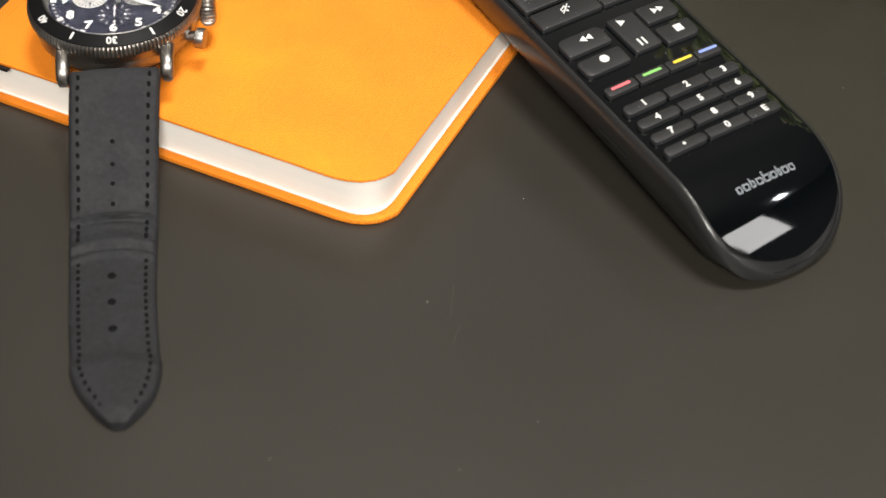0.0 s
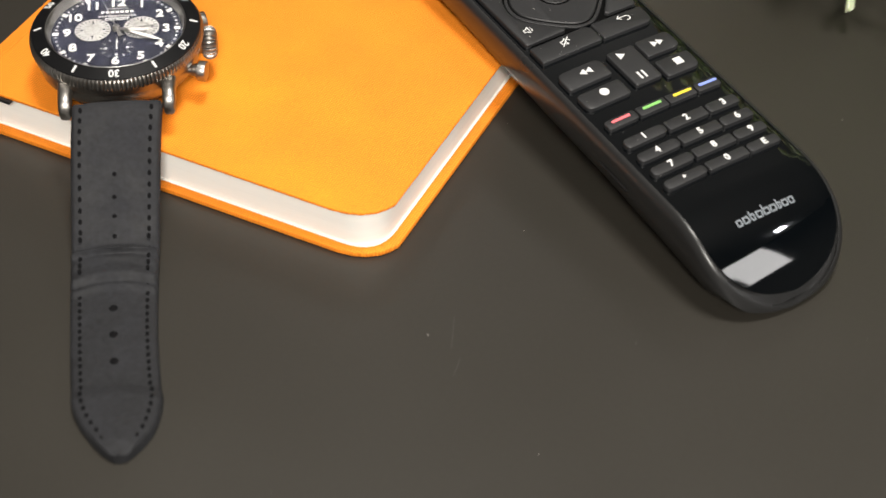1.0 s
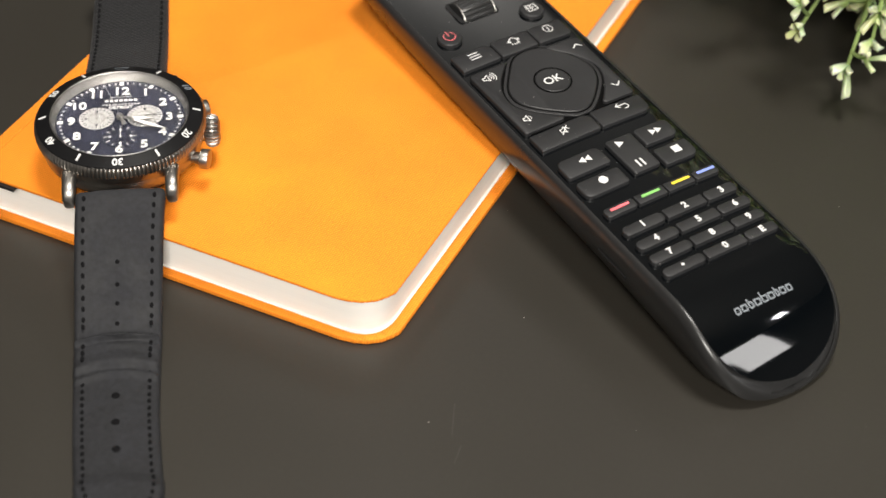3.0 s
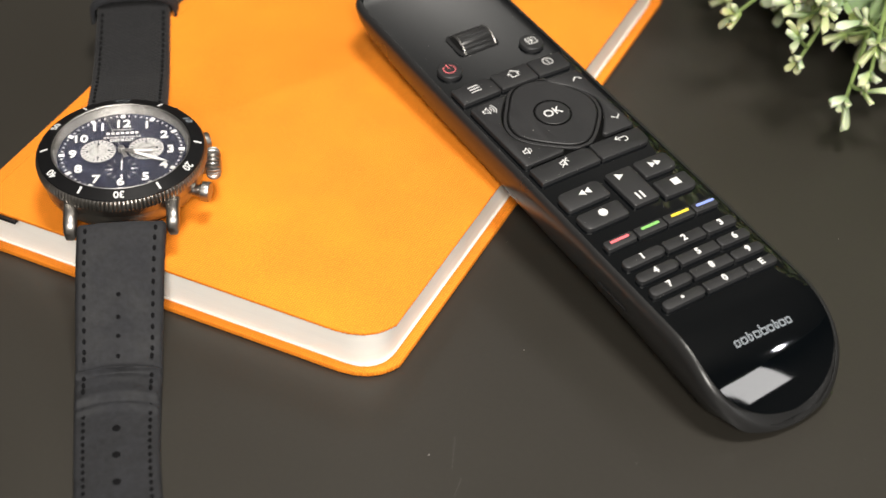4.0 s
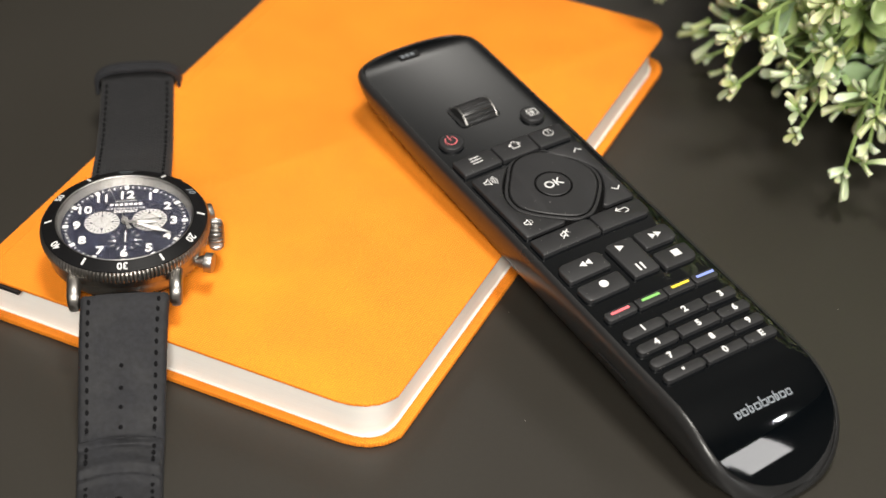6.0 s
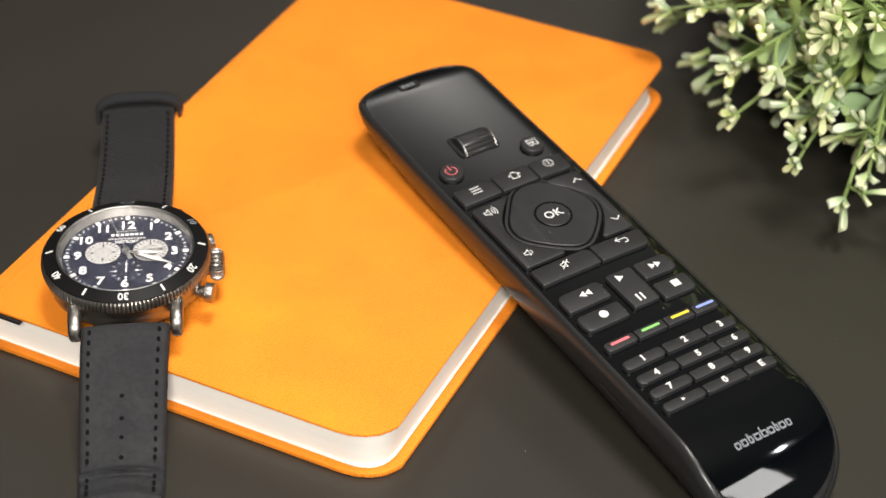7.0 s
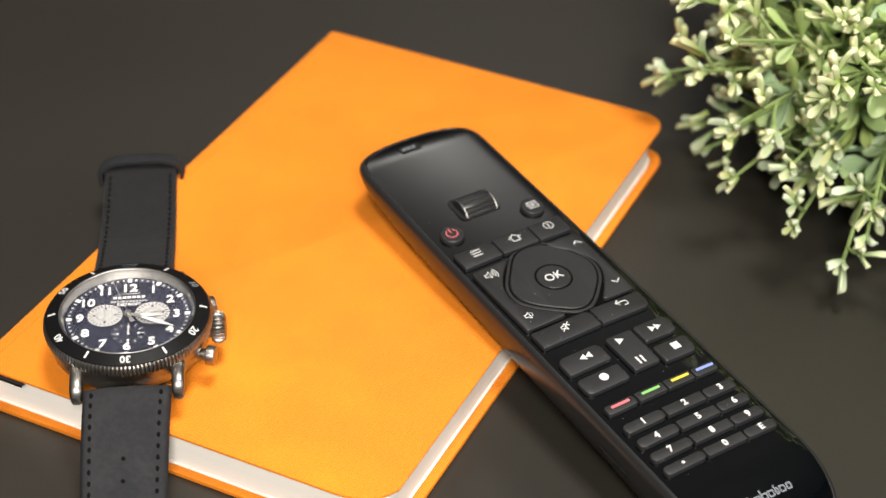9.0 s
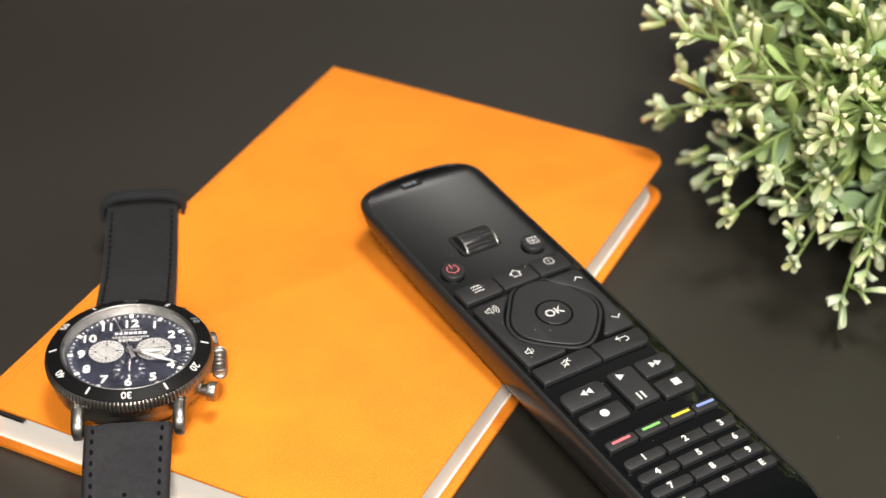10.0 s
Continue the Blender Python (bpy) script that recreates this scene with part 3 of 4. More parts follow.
    strokes("back_symbol", 93.0, 11.5, [[(-0.9, 1.4), (-1.9, 0.6), (-0.9, -0.2)], [(-1.9, 0.6), (1.2, 0.6), (1.7, 0.1), (1.7, -0.7), (1.2, -1.1), (0.4, -1.1)]], back, PRINT, 0.38)

    # transport keys
    ff = key(rect(102.6, 109.4, 7.7, 19.0), [0.0012, 0.0008, 0.0024, 0.0020], name="forward_key")
    rew = key(rect(102.9, 109.9, -18.6, -4.6), [0.0026, 0.0012, 0.0008, 0.0026], name="rewind_key")
    play = key(rect(102.8, 117.2, -2.0, 6.8), 1.0, name="play_pause_key")
    rec = key(rect(112.2, 118.6, -18.6, -4.6), [0.0016, 0.0026, 0.0010, 0.0012], name="record_key")
    stop = key(rect(111.8, 118.5, 7.7, 19.0), [0.0010, 0.0010, 0.0026, 0.0012], name="stop_key")
    for k, s, v, dirn in ((ff, 105.7, 13.6, 1), (rew, 105.8, -10.7, -1)):
        for o in (-1.0, 0.9):
            shape("arrow_mark", at(s, v + o * 1.0, [(-0.95 * dirn, 1.15), (-0.95 * dirn, -1.15), (0.95 * dirn, 0)]), k)
    shape("play_mark", at(105.4, 1.4, [(-1.0, 1.3), (-1.0, -1.3), (1.3, 0)]), play)
    for o in (-0.75, 0.75):
        shape("pause_mark", at(114.3, 1.9 + o, [(-0.3, -1.4), (0.3, -1.4), (0.3, 1.4), (-0.3, 1.4)]), play)
    shape("record_mark", [(0.1148 + a, -0.0110 + b) for a, b in disc(0, 0, 0.00135, 20)], rec)
    shape("stop_mark", at(114.5, 14.0, [(-1.25, -1.25), (1.25, -1.25), (1.25, 1.25), (-1.25, 1.25)]), stop)

    # coloured keys
    for v0, v1, mat, colour in ((-18.2, -8.5, PINK_PRINT, "red"), (-8.0, 1.4, GREEN_PRINT, "green"), (1.8, 10.8, YELLOW_PRINT, "yellow"), (11.3, 19.2, BLUE_PRINT, "blue")):
        r = [0.0004] * 4
        if v0 < -18:
            r = [0.0015, 0.0004, 0.0004, 0.0015]
        if v1 > 19:
            r = [0.0004, 0.0015, 0.0015, 0.0004]
        k = part("colour_key", slab(round_poly(ccw([(0.1240, v0 / 1000), (0.1274, v0 / 1000), (0.1274, v1 / 1000), (0.1240, v1 / 1000)]), 0.0011 if v0 < -18 or v1 > 19 else 0.0004), -0.0005, H, 0.0003, face), RUBBER, remote, "black rubber key with %s bar" % colour)
        mid = {"red": -13.3, "green": -3.1, "yellow": 7.0, "blue": 15.6}[colour]
        shape("colour_bar", round_poly(at(125.3, mid, [(-3.0, -0.42), (3.0, -0.42), (3.0, 0.42), (-3.0, 0.42)]), 0.0003, 3), k, mat)

    # number keys
    cols = ((-18.2, -5.2), (-4.7, 8.3), (8.8, 19.0))
    rows = ((132.0, 135.5), (138.0, 141.4), (143.8, 147.1), (149.4, 152.6))
    texts = (("1", "2", "3"), ("4", "5", "6"), ("7", "8", "9"), ("\u2022", "0", "E"))
    for (s0, s1), line_texts in zip(rows, texts):
        for j, ((v0, v1), t) in enumerate(zip(cols, line_texts)):
            r = (0.0017, 0.0004, 0.0013)[j]
            k = part("number_key", slab(round_poly(ccw([(s0 / 1000, v0 / 1000), (s1 / 1000, v0 / 1000), (s1 / 1000, v1 / 1000), (s0 / 1000, v1 / 1000)]), r), -0.0005, H + 0.0001, 0.0003, face), RUBBER, remote)
            mark("character", t, (s0 + s1) / 2 - 0.1, (-12.0, 1.9, 14.3)[j], 0.0029, k, PRINT, H + 0.0001, 0.00012)

    # maker's mark as plain bars
    for v, w, h in ((-7.9, 1.7, 1.7), (-5.7, 1.9, 1.9), (-3.6, 1.4, 2.6), (-1.4, 2.0, 1.9), (0.9, 2.0, 2.9), (3.1, 1.9, 1.9), (5.0, 1.2, 2.6), (6.9, 1.9, 1.9), (9.0, 1.7, 1.8)):
        # an open block of thin bars, with a stem on the taller ones
        for x0, x1, y0, y1 in ((-w / 2 + 0.2, w / 2 - 0.2, -0.9, -0.5), (-w / 2 + 0.2, w / 2 - 0.2, 0.5, 0.9), (-w / 2, -w / 2 + 0.42, -0.7, max(0.7, h - 0.9)), (w / 2 - 0.42, w / 2, -0.7, 0.7)):
            shape("maker_bar", at(168.9, v, [(x0, y0), (x1, y0), (x1, y1), (x0, y1)]), plate, GREY_AND_SHADED_PRINT, 0.0000)

    # slot in the side wall
    bm = box(0.1285, 0.1405, -0.0216, -0.0204, -0.0085, -0.0076, 0.0003)
    part("side_slot", bm, RIBBON, remote)
    def spot(r):
        s, v = r.uniform(0.03, 0.155), r.uniform(-0.018, 0.018)
        return s, v, face(s, v) + 0.00125

    flecks("dust", 110, spot, (0.00004, 0.00010), DUST, remote, "fine pale dust on the keys", 9)
    return remote


remote_control()


# ---- wrist watch ----
# Own frame: x towards three o'clock, y towards twelve, z up from the notebook's face.
WATCH = pose(0.0400, -0.1896, 0.0171, 0, 0, 32.0)


def strap_section(bm, path, width, thick, crown=0.0004, bow=lambda y: 0.0, arch=0.0):
    """Strap along a path of (y, z of the underside); width is a function of the index fraction."""
    rings = []
    n = len(path)
    for i, (y, z) in enumerate(path):
        a, b = path[max(i - 1, 0)], path[min(i + 1, n - 1)]
        d = Vector((b[0] - a[0], b[1] - a[1])).normalized()
        nrm = Vector((-d.y, d.x))
        if nrm.y < 0:
            nrm = -nrm
        w = width(i / (n - 1), y)
        ring = []
        for x, h in ((-1, 0.0), (-1.0, 0.55), (-0.97, 0.85), (-0.9, 1.0), (-0.72, 1.0), (-0.4, 1.0), (0, 1.0), (0.4, 1.0), (0.72, 1.0), (0.9, 1.0), (0.97, 0.85), (1.0, 0.55), (1, 0.0)):
            # a crease runs across in an arch, so the thickness is taken further along towards the edges
            t = thick(y + arch * x * x)
            q = Vector((y, z)) + nrm * (t * h + (crown if abs(x) < 0.5 else 0.0))
            ring.append((x * w + bow(y), q.x, q.y))
        rings.append(ring)
    loops(bm, rings, True, True, True)


def smooth_path(knots, n):
    """Catmull-Rom through the knots."""
    out = []
    k = [knots[0]] + knots + [knots[-1]]
    for i in range(1, len(k) - 2):
        for j in range(n):
            t = j / n
            p0, p1, p2, p3 = (Vector(k[i + o]) for o in (-1, 0, 1, 2))
            q = 0.5 * ((2 * p1) + (p2 - p0) * t + (2 * p0 - 5 * p1 + 4 * p2 - p3) * t * t + (3 * p1 - p0 - 3 * p2 + p3) * t ** 3)
            out.append(tuple(q))
    out.append(knots[-1])
    return out


def wrist_watch():
    watch = thing("wrist_watch", WATCH, "steel chronograph wrist watch with navy dial and charcoal strap", "watch")
    T = -0.0171
    # case
    part("case_back", lathe([(0.0, 0.0030), (0.0165, 0.0030), (0.0190, 0.0042), (0.0195, 0.0060)], 96), BEZEL, watch)
    part("case_band", lathe([(0.0190, 0.0055), (0.0206, 0.0060), (0.0216, 0.0075), (0.0219, 0.0100), (0.0216, 0.0122), (0.0205, 0.0130)], 128), STEEL, watch, "brushed gunmetal case band")
    # bezel: coin-edged ring and black insert
    n = 390
    bm = bmesh.new()
    rings = []
    for r, z, notch in ((0.0214, 0.0108, 0), (0.0226, 0.0112, 0.0), (0.0229, 0.0124, 0.0), (0.0230, 0.0132, 0.0), (0.0233, 0.0136, 0.0005), (0.0234, 0.0147, 0.0006), (0.0232, 0.0158, 0.0005), (0.0227, 0.0164, 0.0), (0.0222, 0.0166, 0.0)):
        rings.append([((r - (notch if i % 3 == 0 else 0)) * math.cos(2 * math.pi * i / n), (r - (notch if i % 3 == 0 else 0)) * math.sin(2 * math.pi * i / n), z) for i in range(n)])
    loops(bm, rings, True)
    bezel = part("bezel", bm, STEEL, watch, "coin-edged steel bezel with black insert", 30)
    insert = part("bezel_insert", lathe([(0.0227, 0.0164), (0.0226, 0.0167), (0.0191, 0.0179), (0.0188, 0.0177)], 128), BEZEL, bezel)
    part("inner_ring", lathe([(0.0189, 0.0178), (0.0188, 0.0179), (0.0186, 0.0178), (0.0175, 0.0150)], 128), BRIGHT, watch, "brushed bright steel inner ring")
    for k in range(12):
        ang = radians(90 - 30 * k)
        r, z = 0.0208, 0.01738
        m = pose(r * math.cos(ang), r * math.sin(ang), z, 0, 0, math.degrees(ang) - 90) @ pose(0, 0, 0, -19, 0, 0)
        if k == 0:
            bm = bmesh.new()
            for quad in (((-0.0022, 0.0009), (0.0022, 0.0009), (0.0020, 0.0006), (-0.0020, 0.0006)), ((-0.0022, 0.0009), (-0.0018, 0.0009), (-0.0010, -0.0009), (-0.0014, -0.0009)), ((0.0022, 0.0009), (0.0018, 0.0009), (0.0010, -0.0009), (0.0014, -0.0009)), ((-0.0014, -0.0009), (0.0014, -0.0009), (0.0012, -0.0006), (-0.0012, -0.0006))):
                bm.faces.new([bm.verts.new((x, y, 0.00006)) for x, y in quad])
            ob = part("bezel_mark", bm, GREY_AND_SHADED_PRINT, bezel, "", 0)
            ob.matrix_local = m
        elif k % 2 == 0:
            # the 10 is greyed for the weaker light there; later numbers stay white
            writing("bezel_number", str(5 * k), 0.0030, m @ pose(0, 0, 0.0001), PRINT if k > 3 else GREY_AND_SHADED_PRINT, bezel, 0.00005, "", 0.00006)
        else:
            ob = part("bezel_mark", box(-0.0003, 0.0003, -0.0011, 0.0011, 0, 0.00012), PRINT, bezel, "", 0)
            ob.matrix_local = m
    # dial
    DZ = 0.0151
    dial = part("dial", lathe([(0.0, DZ), (0.0175, DZ)], 96), DIAL, watch, "navy blue dial with white numerals")
    for k in range(60):
        ang = radians(90 - 6 * k)
        big = k % 5 == 0
        hl, hw = (0.0008, 0.00062) if big else (0.00030, 0.00022)
        ob = part("hour_mark" if big else "minute_mark", box(-hw, hw, -hl, hl, 0, 0.0001), LUME, dial, "", 0)
        ob.matrix_local = pose(0.0163 * math.cos(ang), 0.0163 * math.sin(ang), DZ, 0, 0, math.degrees(ang) - 90)
    for k in range(1, 13):
        ang = radians(90 - 30 * k)
        r = 0.0133 if k != 12 else 0.0125
        if k == 6:
            r = 0.0132
        writing("hour_numeral", str(k), 0.0044 if k != 12 else 0.0047, pose(r * math.cos(ang), r * math.sin(ang), DZ + 0.00015), LUME, dial, 0.0001, "", 0.00011)
    # unreadable lines of print under the twelve
    for y, w, h in ((0.0102, 0.0060, 0.00022), (0.0086, 0.0092, 0.0010), (0.0068, 0.0105, 0.0006)):
        count = 1 if h < 0.0005 else (7 if w < 0.01 else 12)
        for i in range(count):
            cell = w / count
            x = -w / 2 + cell * (i + 0.5)
            part("print_bar", box(x - cell * (0.5 if count == 1 else 0.36), x + cell * (0.5 if count == 1 else 0.36), y - h / 2, y + h / 2, DZ, DZ + 0.00006), LUME if h > 0.0009 else SILVER, dial, "", 0)
    writing("dial_word", "DETROIT", 0.0016, pose(0, 0.0053, DZ + 0.0001), LUME, dial, 0.00005, "", 0.00004)
    # registers
    for x, y, r, mat, nm in ((-0.0064, 0.0009, 0.0048, SILVER, "silver register"), (0.0066, 0.0010, 0.0048, SILVER, "silver register"), (0.0002, -0.0076, 0.0046, DIAL, "navy register with white marks")):
        sub = part("subdial", slab(disc(x, y, r, 48), DZ - 0.0001, DZ + 0.00012, 0), mat, dial, nm, 30)
        dark = mat is SILVER
        ring = part("subdial_ring", lathe([(r * 0.42, DZ + 0.00014), (r * 0.46, DZ + 0.0002), (r * 0.5, DZ + 0.00014)], 40), BRIGHT if dark else DIAL, sub)
        ring.location = (x, y, 0)
        for k in range(24 if dark else 12):
            ang = 2 * math.pi * k / (24 if dark else 12)
            l0 = 0.0005 if dark else 0.0006
            ob = part("register_mark", box(-0.00009, 0.00009, -l0, l0, 0, 0.00006), DIAL if dark else LUME, sub, "", 0)
            ob.matrix_local = pose(x + r * 0.84 * math.cos(ang), y + r * 0.84 * math.sin(ang), DZ + 0.00012, 0, 0, math.degrees(ang) - 90)
        for k in (0, 90, 180, 270):
            part("register_print", slab(disc(x + r * 0.62 * math.cos(radians(k)), y + r * 0.62 * math.sin(radians(k)), 0.0004, 8), DZ + 0.0001, DZ + 0.00018), DIAL if dark else LUME, sub, "", 0)
        hand = part("small_hand", slab([(-0.0002, -0.0008), (0.0002, -0.0008), (0.00012, r * 0.78), (-0.00012, r * 0.78)], 0.0, 0.0001), BRIGHT if dark else LUME, sub, "", 0)
        hand.matrix_local = pose(x, y, DZ + 0.0003, 0, 0, {-0.0064: 6, 0.0066: -82}.get(x, 0))
    # hands
    for nm, angle, pts, z, mat in (
        ("hour_hand", -98, [(-0.0005, -0.001), (0.0005, -0.001), (0.0006, 0.003), (0.0010, 0.006), (0.0, 0.0095), (-0.0010, 0.006), (-0.0006, 0.003)], 0.0008, BRIGHT),
        ("minute_hand", -118, [(-0.0004, -0.001), (0.0004, -0.001), (0.0006, 0.004), (0.0010, 0.009), (0.0, 0.0150), (-0.0010, 0.009), (-0.0005, 0.004)], 0.0012, BRIGHT),
        ("second_hand", 18, [(-0.0007, -0.0045), (0.0007, -0.0045), (0.00009, 0.0), (0.00007, 0.0152), (-0.00007, 0.0152), (-0.00009, 0.0)], 0.0016, BRIGHT),
    ):
        hand = part(nm, slab(pts, 0, 0.00015), mat, dial, "", 0)
        hand.matrix_local = pose(0, 0, DZ + z, 0, 0, angle)
        if nm != "second_hand":
            core = [(p[0] * 0.66, p[1] * 0.9 + 0.0007) for p in pts[2:]]
            lume = part("hand_lume", slab(core, 0.00015, 0.0002), LUME, hand, "", 0)
    part("hand_hub", lathe([(0.0, DZ + 0.0020), (0.0007, DZ + 0.0020), (0.0009, DZ + 0.0017), (0.0009, DZ + 0.0004)], 24), BRIGHT, dial)
    crystal = part("crystal", lathe([(0.0, 0.01765), (0.0184, 0.01755), (0.0185, 0.0174), (0.0183, 0.0169), (0.0, 0.0170)], 96), CRYSTAL, watch, "clear watch crystal")
    crystal.visible_shadow = False
    # crown and pushers
    def knob(name, angle, r0, z, prof, teeth, neck):
        bm = bmesh.new()
        nn = teeth * 3 if teeth else 32
        rings = []
        for r, x, notch in prof:
            rings.append([(x, (r - (notch if teeth and i % 3 == 0 else 0)) * math.cos(2 * math.pi * i / nn), (r - (notch if teeth and i % 3 == 0 else 0)) * math.sin(2 * math.pi * i / nn)) for i in range(nn)])
        loops(bm, rings, True, True, True)
        ob = part(name, bm, STEEL, watch, "", 35)
        ob.matrix_local = pose(r0 * math.cos(radians(angle)), r0 * math.sin(radians(angle)), z, 0, 0, angle * 0.6)
        bm = tube([(-0.004, 0, 0), (0.0006, 0, 0)], neck, 16)
        part("stem", bm, STEEL, ob)
        return ob

    knob("crown", 0, 0.0224, 0.0098, [(0.0028, 0.0, 0), (0.0038, 0.0003, 0.0004), (0.0045, 0.0012, 0.0006), (0.0046, 0.0022, 0.0006), (0.0044, 0.0032, 0.0006), (0.0037, 0.0040, 0.0004), (0.0024, 0.0044, 0)], 24, 0.0028)
    for a in (-27, 27):
        knob("pusher", a, 0.0232, 0.0088, [(0.0016, -0.001, 0), (0.0018, 0.0004, 0), (0.0027, 0.0008, 0), (0.0028, 0.0026, 0), (0.0026, 0.0030, 0), (0.0010, 0.0032, 0)], 0, 0.0015)
    # lugs
    for sx in (-1, 1):
        for sy in (-1, 1):
            bm = bmesh.new()
            rings = []
            for y, z, w, h in ((0.0160, 0.0108, 0.0020, 0.0024), (0.0190, 0.0108, 0.0019, 0.0024), (0.0218, 0.0104, 0.0018, 0.0024), (0.0238, 0.0098, 0.0018, 0.0023), (0.0252, 0.0088, 0.0017, 0.0021), (0.0259, 0.0079, 0.0013, 0.0013)):
                ring = []
                for i in range(16):
                    a = 2 * math.pi * i / 16
                    c, s = math.cos(a), math.sin(a)
                    ring.append((sx * 0.0136 + w * math.copysign(abs(c) ** 0.6, c), sy * y, z + h * math.copysign(abs(s) ** 0.6, s)))
                rings.append(ring)
            loops(bm, rings, True, True, True)
            part("lug", bm, STEEL, watch, "polished gunmetal lug", 50)
    # straps; heights of the underside above the notebook's face
    low = smooth_path([(-0.0243, 0.0080), (-0.0265, 0.0073), (-0.0320, 0.0034), (-0.0400, -0.0030), (-0.0480, -0.0092), (-0.0540, -0.0131), (-0.0575, -0.0147), (-0.0620, -0.0152), (-0.0680, T + 0.0006), (-0.0760, T + 0.0002), (-0.0900, T + 0.0002), (-0.1050, T + 0.0002), (-0.1243, T + 0.0002)], 12)

    def low_width(f, y):
        w = 0.0118 - 0.0010 * min(1.0, (-y - 0.024) / 0.06)
        if y < -0.104:
            q = min(1.0, (-0.104 - y) / 0.0209)
            w = (w + 0.0003) * max(0.02, 1 - q ** 1.9) ** 0.75
        return w

    def low_bow(y):
        return -0.0024 * max(0.0, math.sin(math.pi * (-0.026 - y) / 0.090)) ** 0.8 if -0.116 < y < -0.026 else 0.0

    def low_thick(y):
        bump = 0.0017 * math.exp(-((y + 0.0560) / 0.0011) ** 2) + 0.0004 * math.exp(-((y + 0.0600) / 0.0012) ** 2) + 0.0013 * math.exp(-((y + 0.0640) / 0.0017) ** 2) + 0.0008 * math.exp(-((y + 0.0682) / 0.0010) ** 2)
        bump += 0.00012 * math.sin(y * 2100) * math.exp(-((y + 0.062) / 0.007) ** 2)
        return 0.0030 + bump + (0.0005 if y < -0.1035 else 0.0) - (0.0008 if y < -0.121 else 0.0)

    bm = bmesh.new()
    strap_section(bm, low, low_width, low_thick, 0.0004, low_bow, 0.0024)
    lower = part("long_strap", bm, LEATHER, watch, "charcoal nubuck strap with punched holes", 50)
    up = smooth_path([(0.0243, 0.0078), (0.0300, 0.0066), (0.0400, 0.0040), (0.0520, 0.0010), (0.0650, -0.0004), (0.0800, -0.0005), (0.0935, -0.0004), (0.0995, -0.0028), (0.1027, -0.0080), (0.1033, -0.0130), (0.1033, T + 0.0004)], 6)
    bm = bmesh.new()
    strap_section(bm, up, lambda f, y: 0.0116 - 0.0004 * f, lambda y: 0.0031)
    upper = part("short_strap", bm, STRAP, watch, "charcoal woven canvas strap", 50)

    def top_at(path, thick, y):
        for a, b in zip(path, path[1:]):
            if (a[0] - y) * (b[0] - y) <= 0 and a[0] != b[0]:
                t = (y - a[0]) / (b[0] - a[0])
                d = Vector((b[0] - a[0], b[1] - a[1])).normalized()
                nrm = Vector((-d.y, d.x)) if d.x > 0 else Vector((d.y, -d.x))
                slope = math.atan2(d.y, d.x) if d.x > 0 else math.atan2(-d.y, -d.x)
                return a[1] + t * (b[1] - a[1]) + thick(y) / max(0.4, math.cos(slope)), slope
        return 0, 0

    def stitches(path, thick, width, ys, parent, inset_by):
        for y in ys:
            z, slope = top_at(path, thick, y)
            for sx in (-1, 1):
                x = sx * (width(0, y) - inset_by) + (low_bow(y) if y < 0 else 0.0)
                ob = part("stitch", STITCH, THREAD_AND_HOLE, parent)
                ob.matrix_local = pose(x, y, z + 0.00002, math.degrees(slope), 0, 0)

    STITCH = mesh_of(slab(round_poly([(-0.00042, -0.0009), (0.00042, -0.0009), (0.00042, 0.0009), (-0.00042, 0.0009)], 0.0002, 2), -0.0002, 0.00022, 0.0001), THREAD_AND_HOLE)
    stitches(up, lambda y: 0.0031, lambda f, y: 0.0115, [0.0300 + 0.0030 * i for i in range(20)], upper, 0.0020)
    STITCH = mesh_of(slab([(a * 0.85, b * 1.25) for a, b in disc(0, 0, 0.00060, 10)], -0.0002, 0.00012, 0.00005), THREAD_AND_HOLE)
    stitches(low, low_thick, low_width, [-0.0270 - 0.00235 * i for i in range(40)], lower, 0.0025)
    # holes in the long strap: black discs stand for the shade inside them
    for y in (-0.0946, -0.0855, -0.0764, -0.0543, -0.0497, -0.0457, -0.0410):
        z, slope = top_at(low, low_thick, y)
        faint = y > -0.06
        ob = part("strap_hole", slab(disc(0, 0, 0.0011 if not faint else 0.0006, 16), 0.0002, 0.00046, 0.00005), THREAD_AND_HOLE, lower, "", 30)
        ob.matrix_local = pose(low_bow(y), y, z, math.degrees(slope), 0, 0)
    # keeper: an arched loop of doubled leather that stands off the short strap
    def band(name, y0, y1, rise, thick, parent, label=""):
        bm = bmesh.new()
        rings = []
        for f, side in ((0.0, 0.35), (0.0, 0.8), (0.06, 1.0), (0.94, 1.0), (1.0, 0.8), (1.0, 0.35), (1.0, 0.0), (0.0, 0.0)):
            y = y0 + (y1 - y0) * f
            ring = []
            for k in range(33):
                a = math.pi * (1.05 - 1.10 * k / 32)
                c, q = math.cos(a), math.sin(a)
                wide, high = 0.0123 + thick * side, rise + thick * side
                x = wide * math.copysign(abs(c) ** 0.45, c)
                z = high * math.copysign(abs(q) ** 0.55, q) + 0.0010 * (1 - (x / 0.013) ** 2)
                ring.append((x, y, z - (y - 0.0905) * 0.30 - 0.0006))
            rings.append(ring)
        loops(bm, rings + rings[:1], False)
        bmesh.ops.remove_doubles(bm, verts=bm.verts[:], dist=1e-6)
        return part(name, bm, LEATHER, parent, label, 50)

    keeper = band("keeper", 0.0905, 0.0990, 0.0050, 0.0013, watch, "charcoal leather keeper loop")
    band("keeper_ridge", 0.0938, 0.0960, 0.0050, 0.0017, keeper)
    return watch


wrist_watch()


# ---- artificial plant ----
PLANT_AT = (0.2022, 0.0390, 0.0)


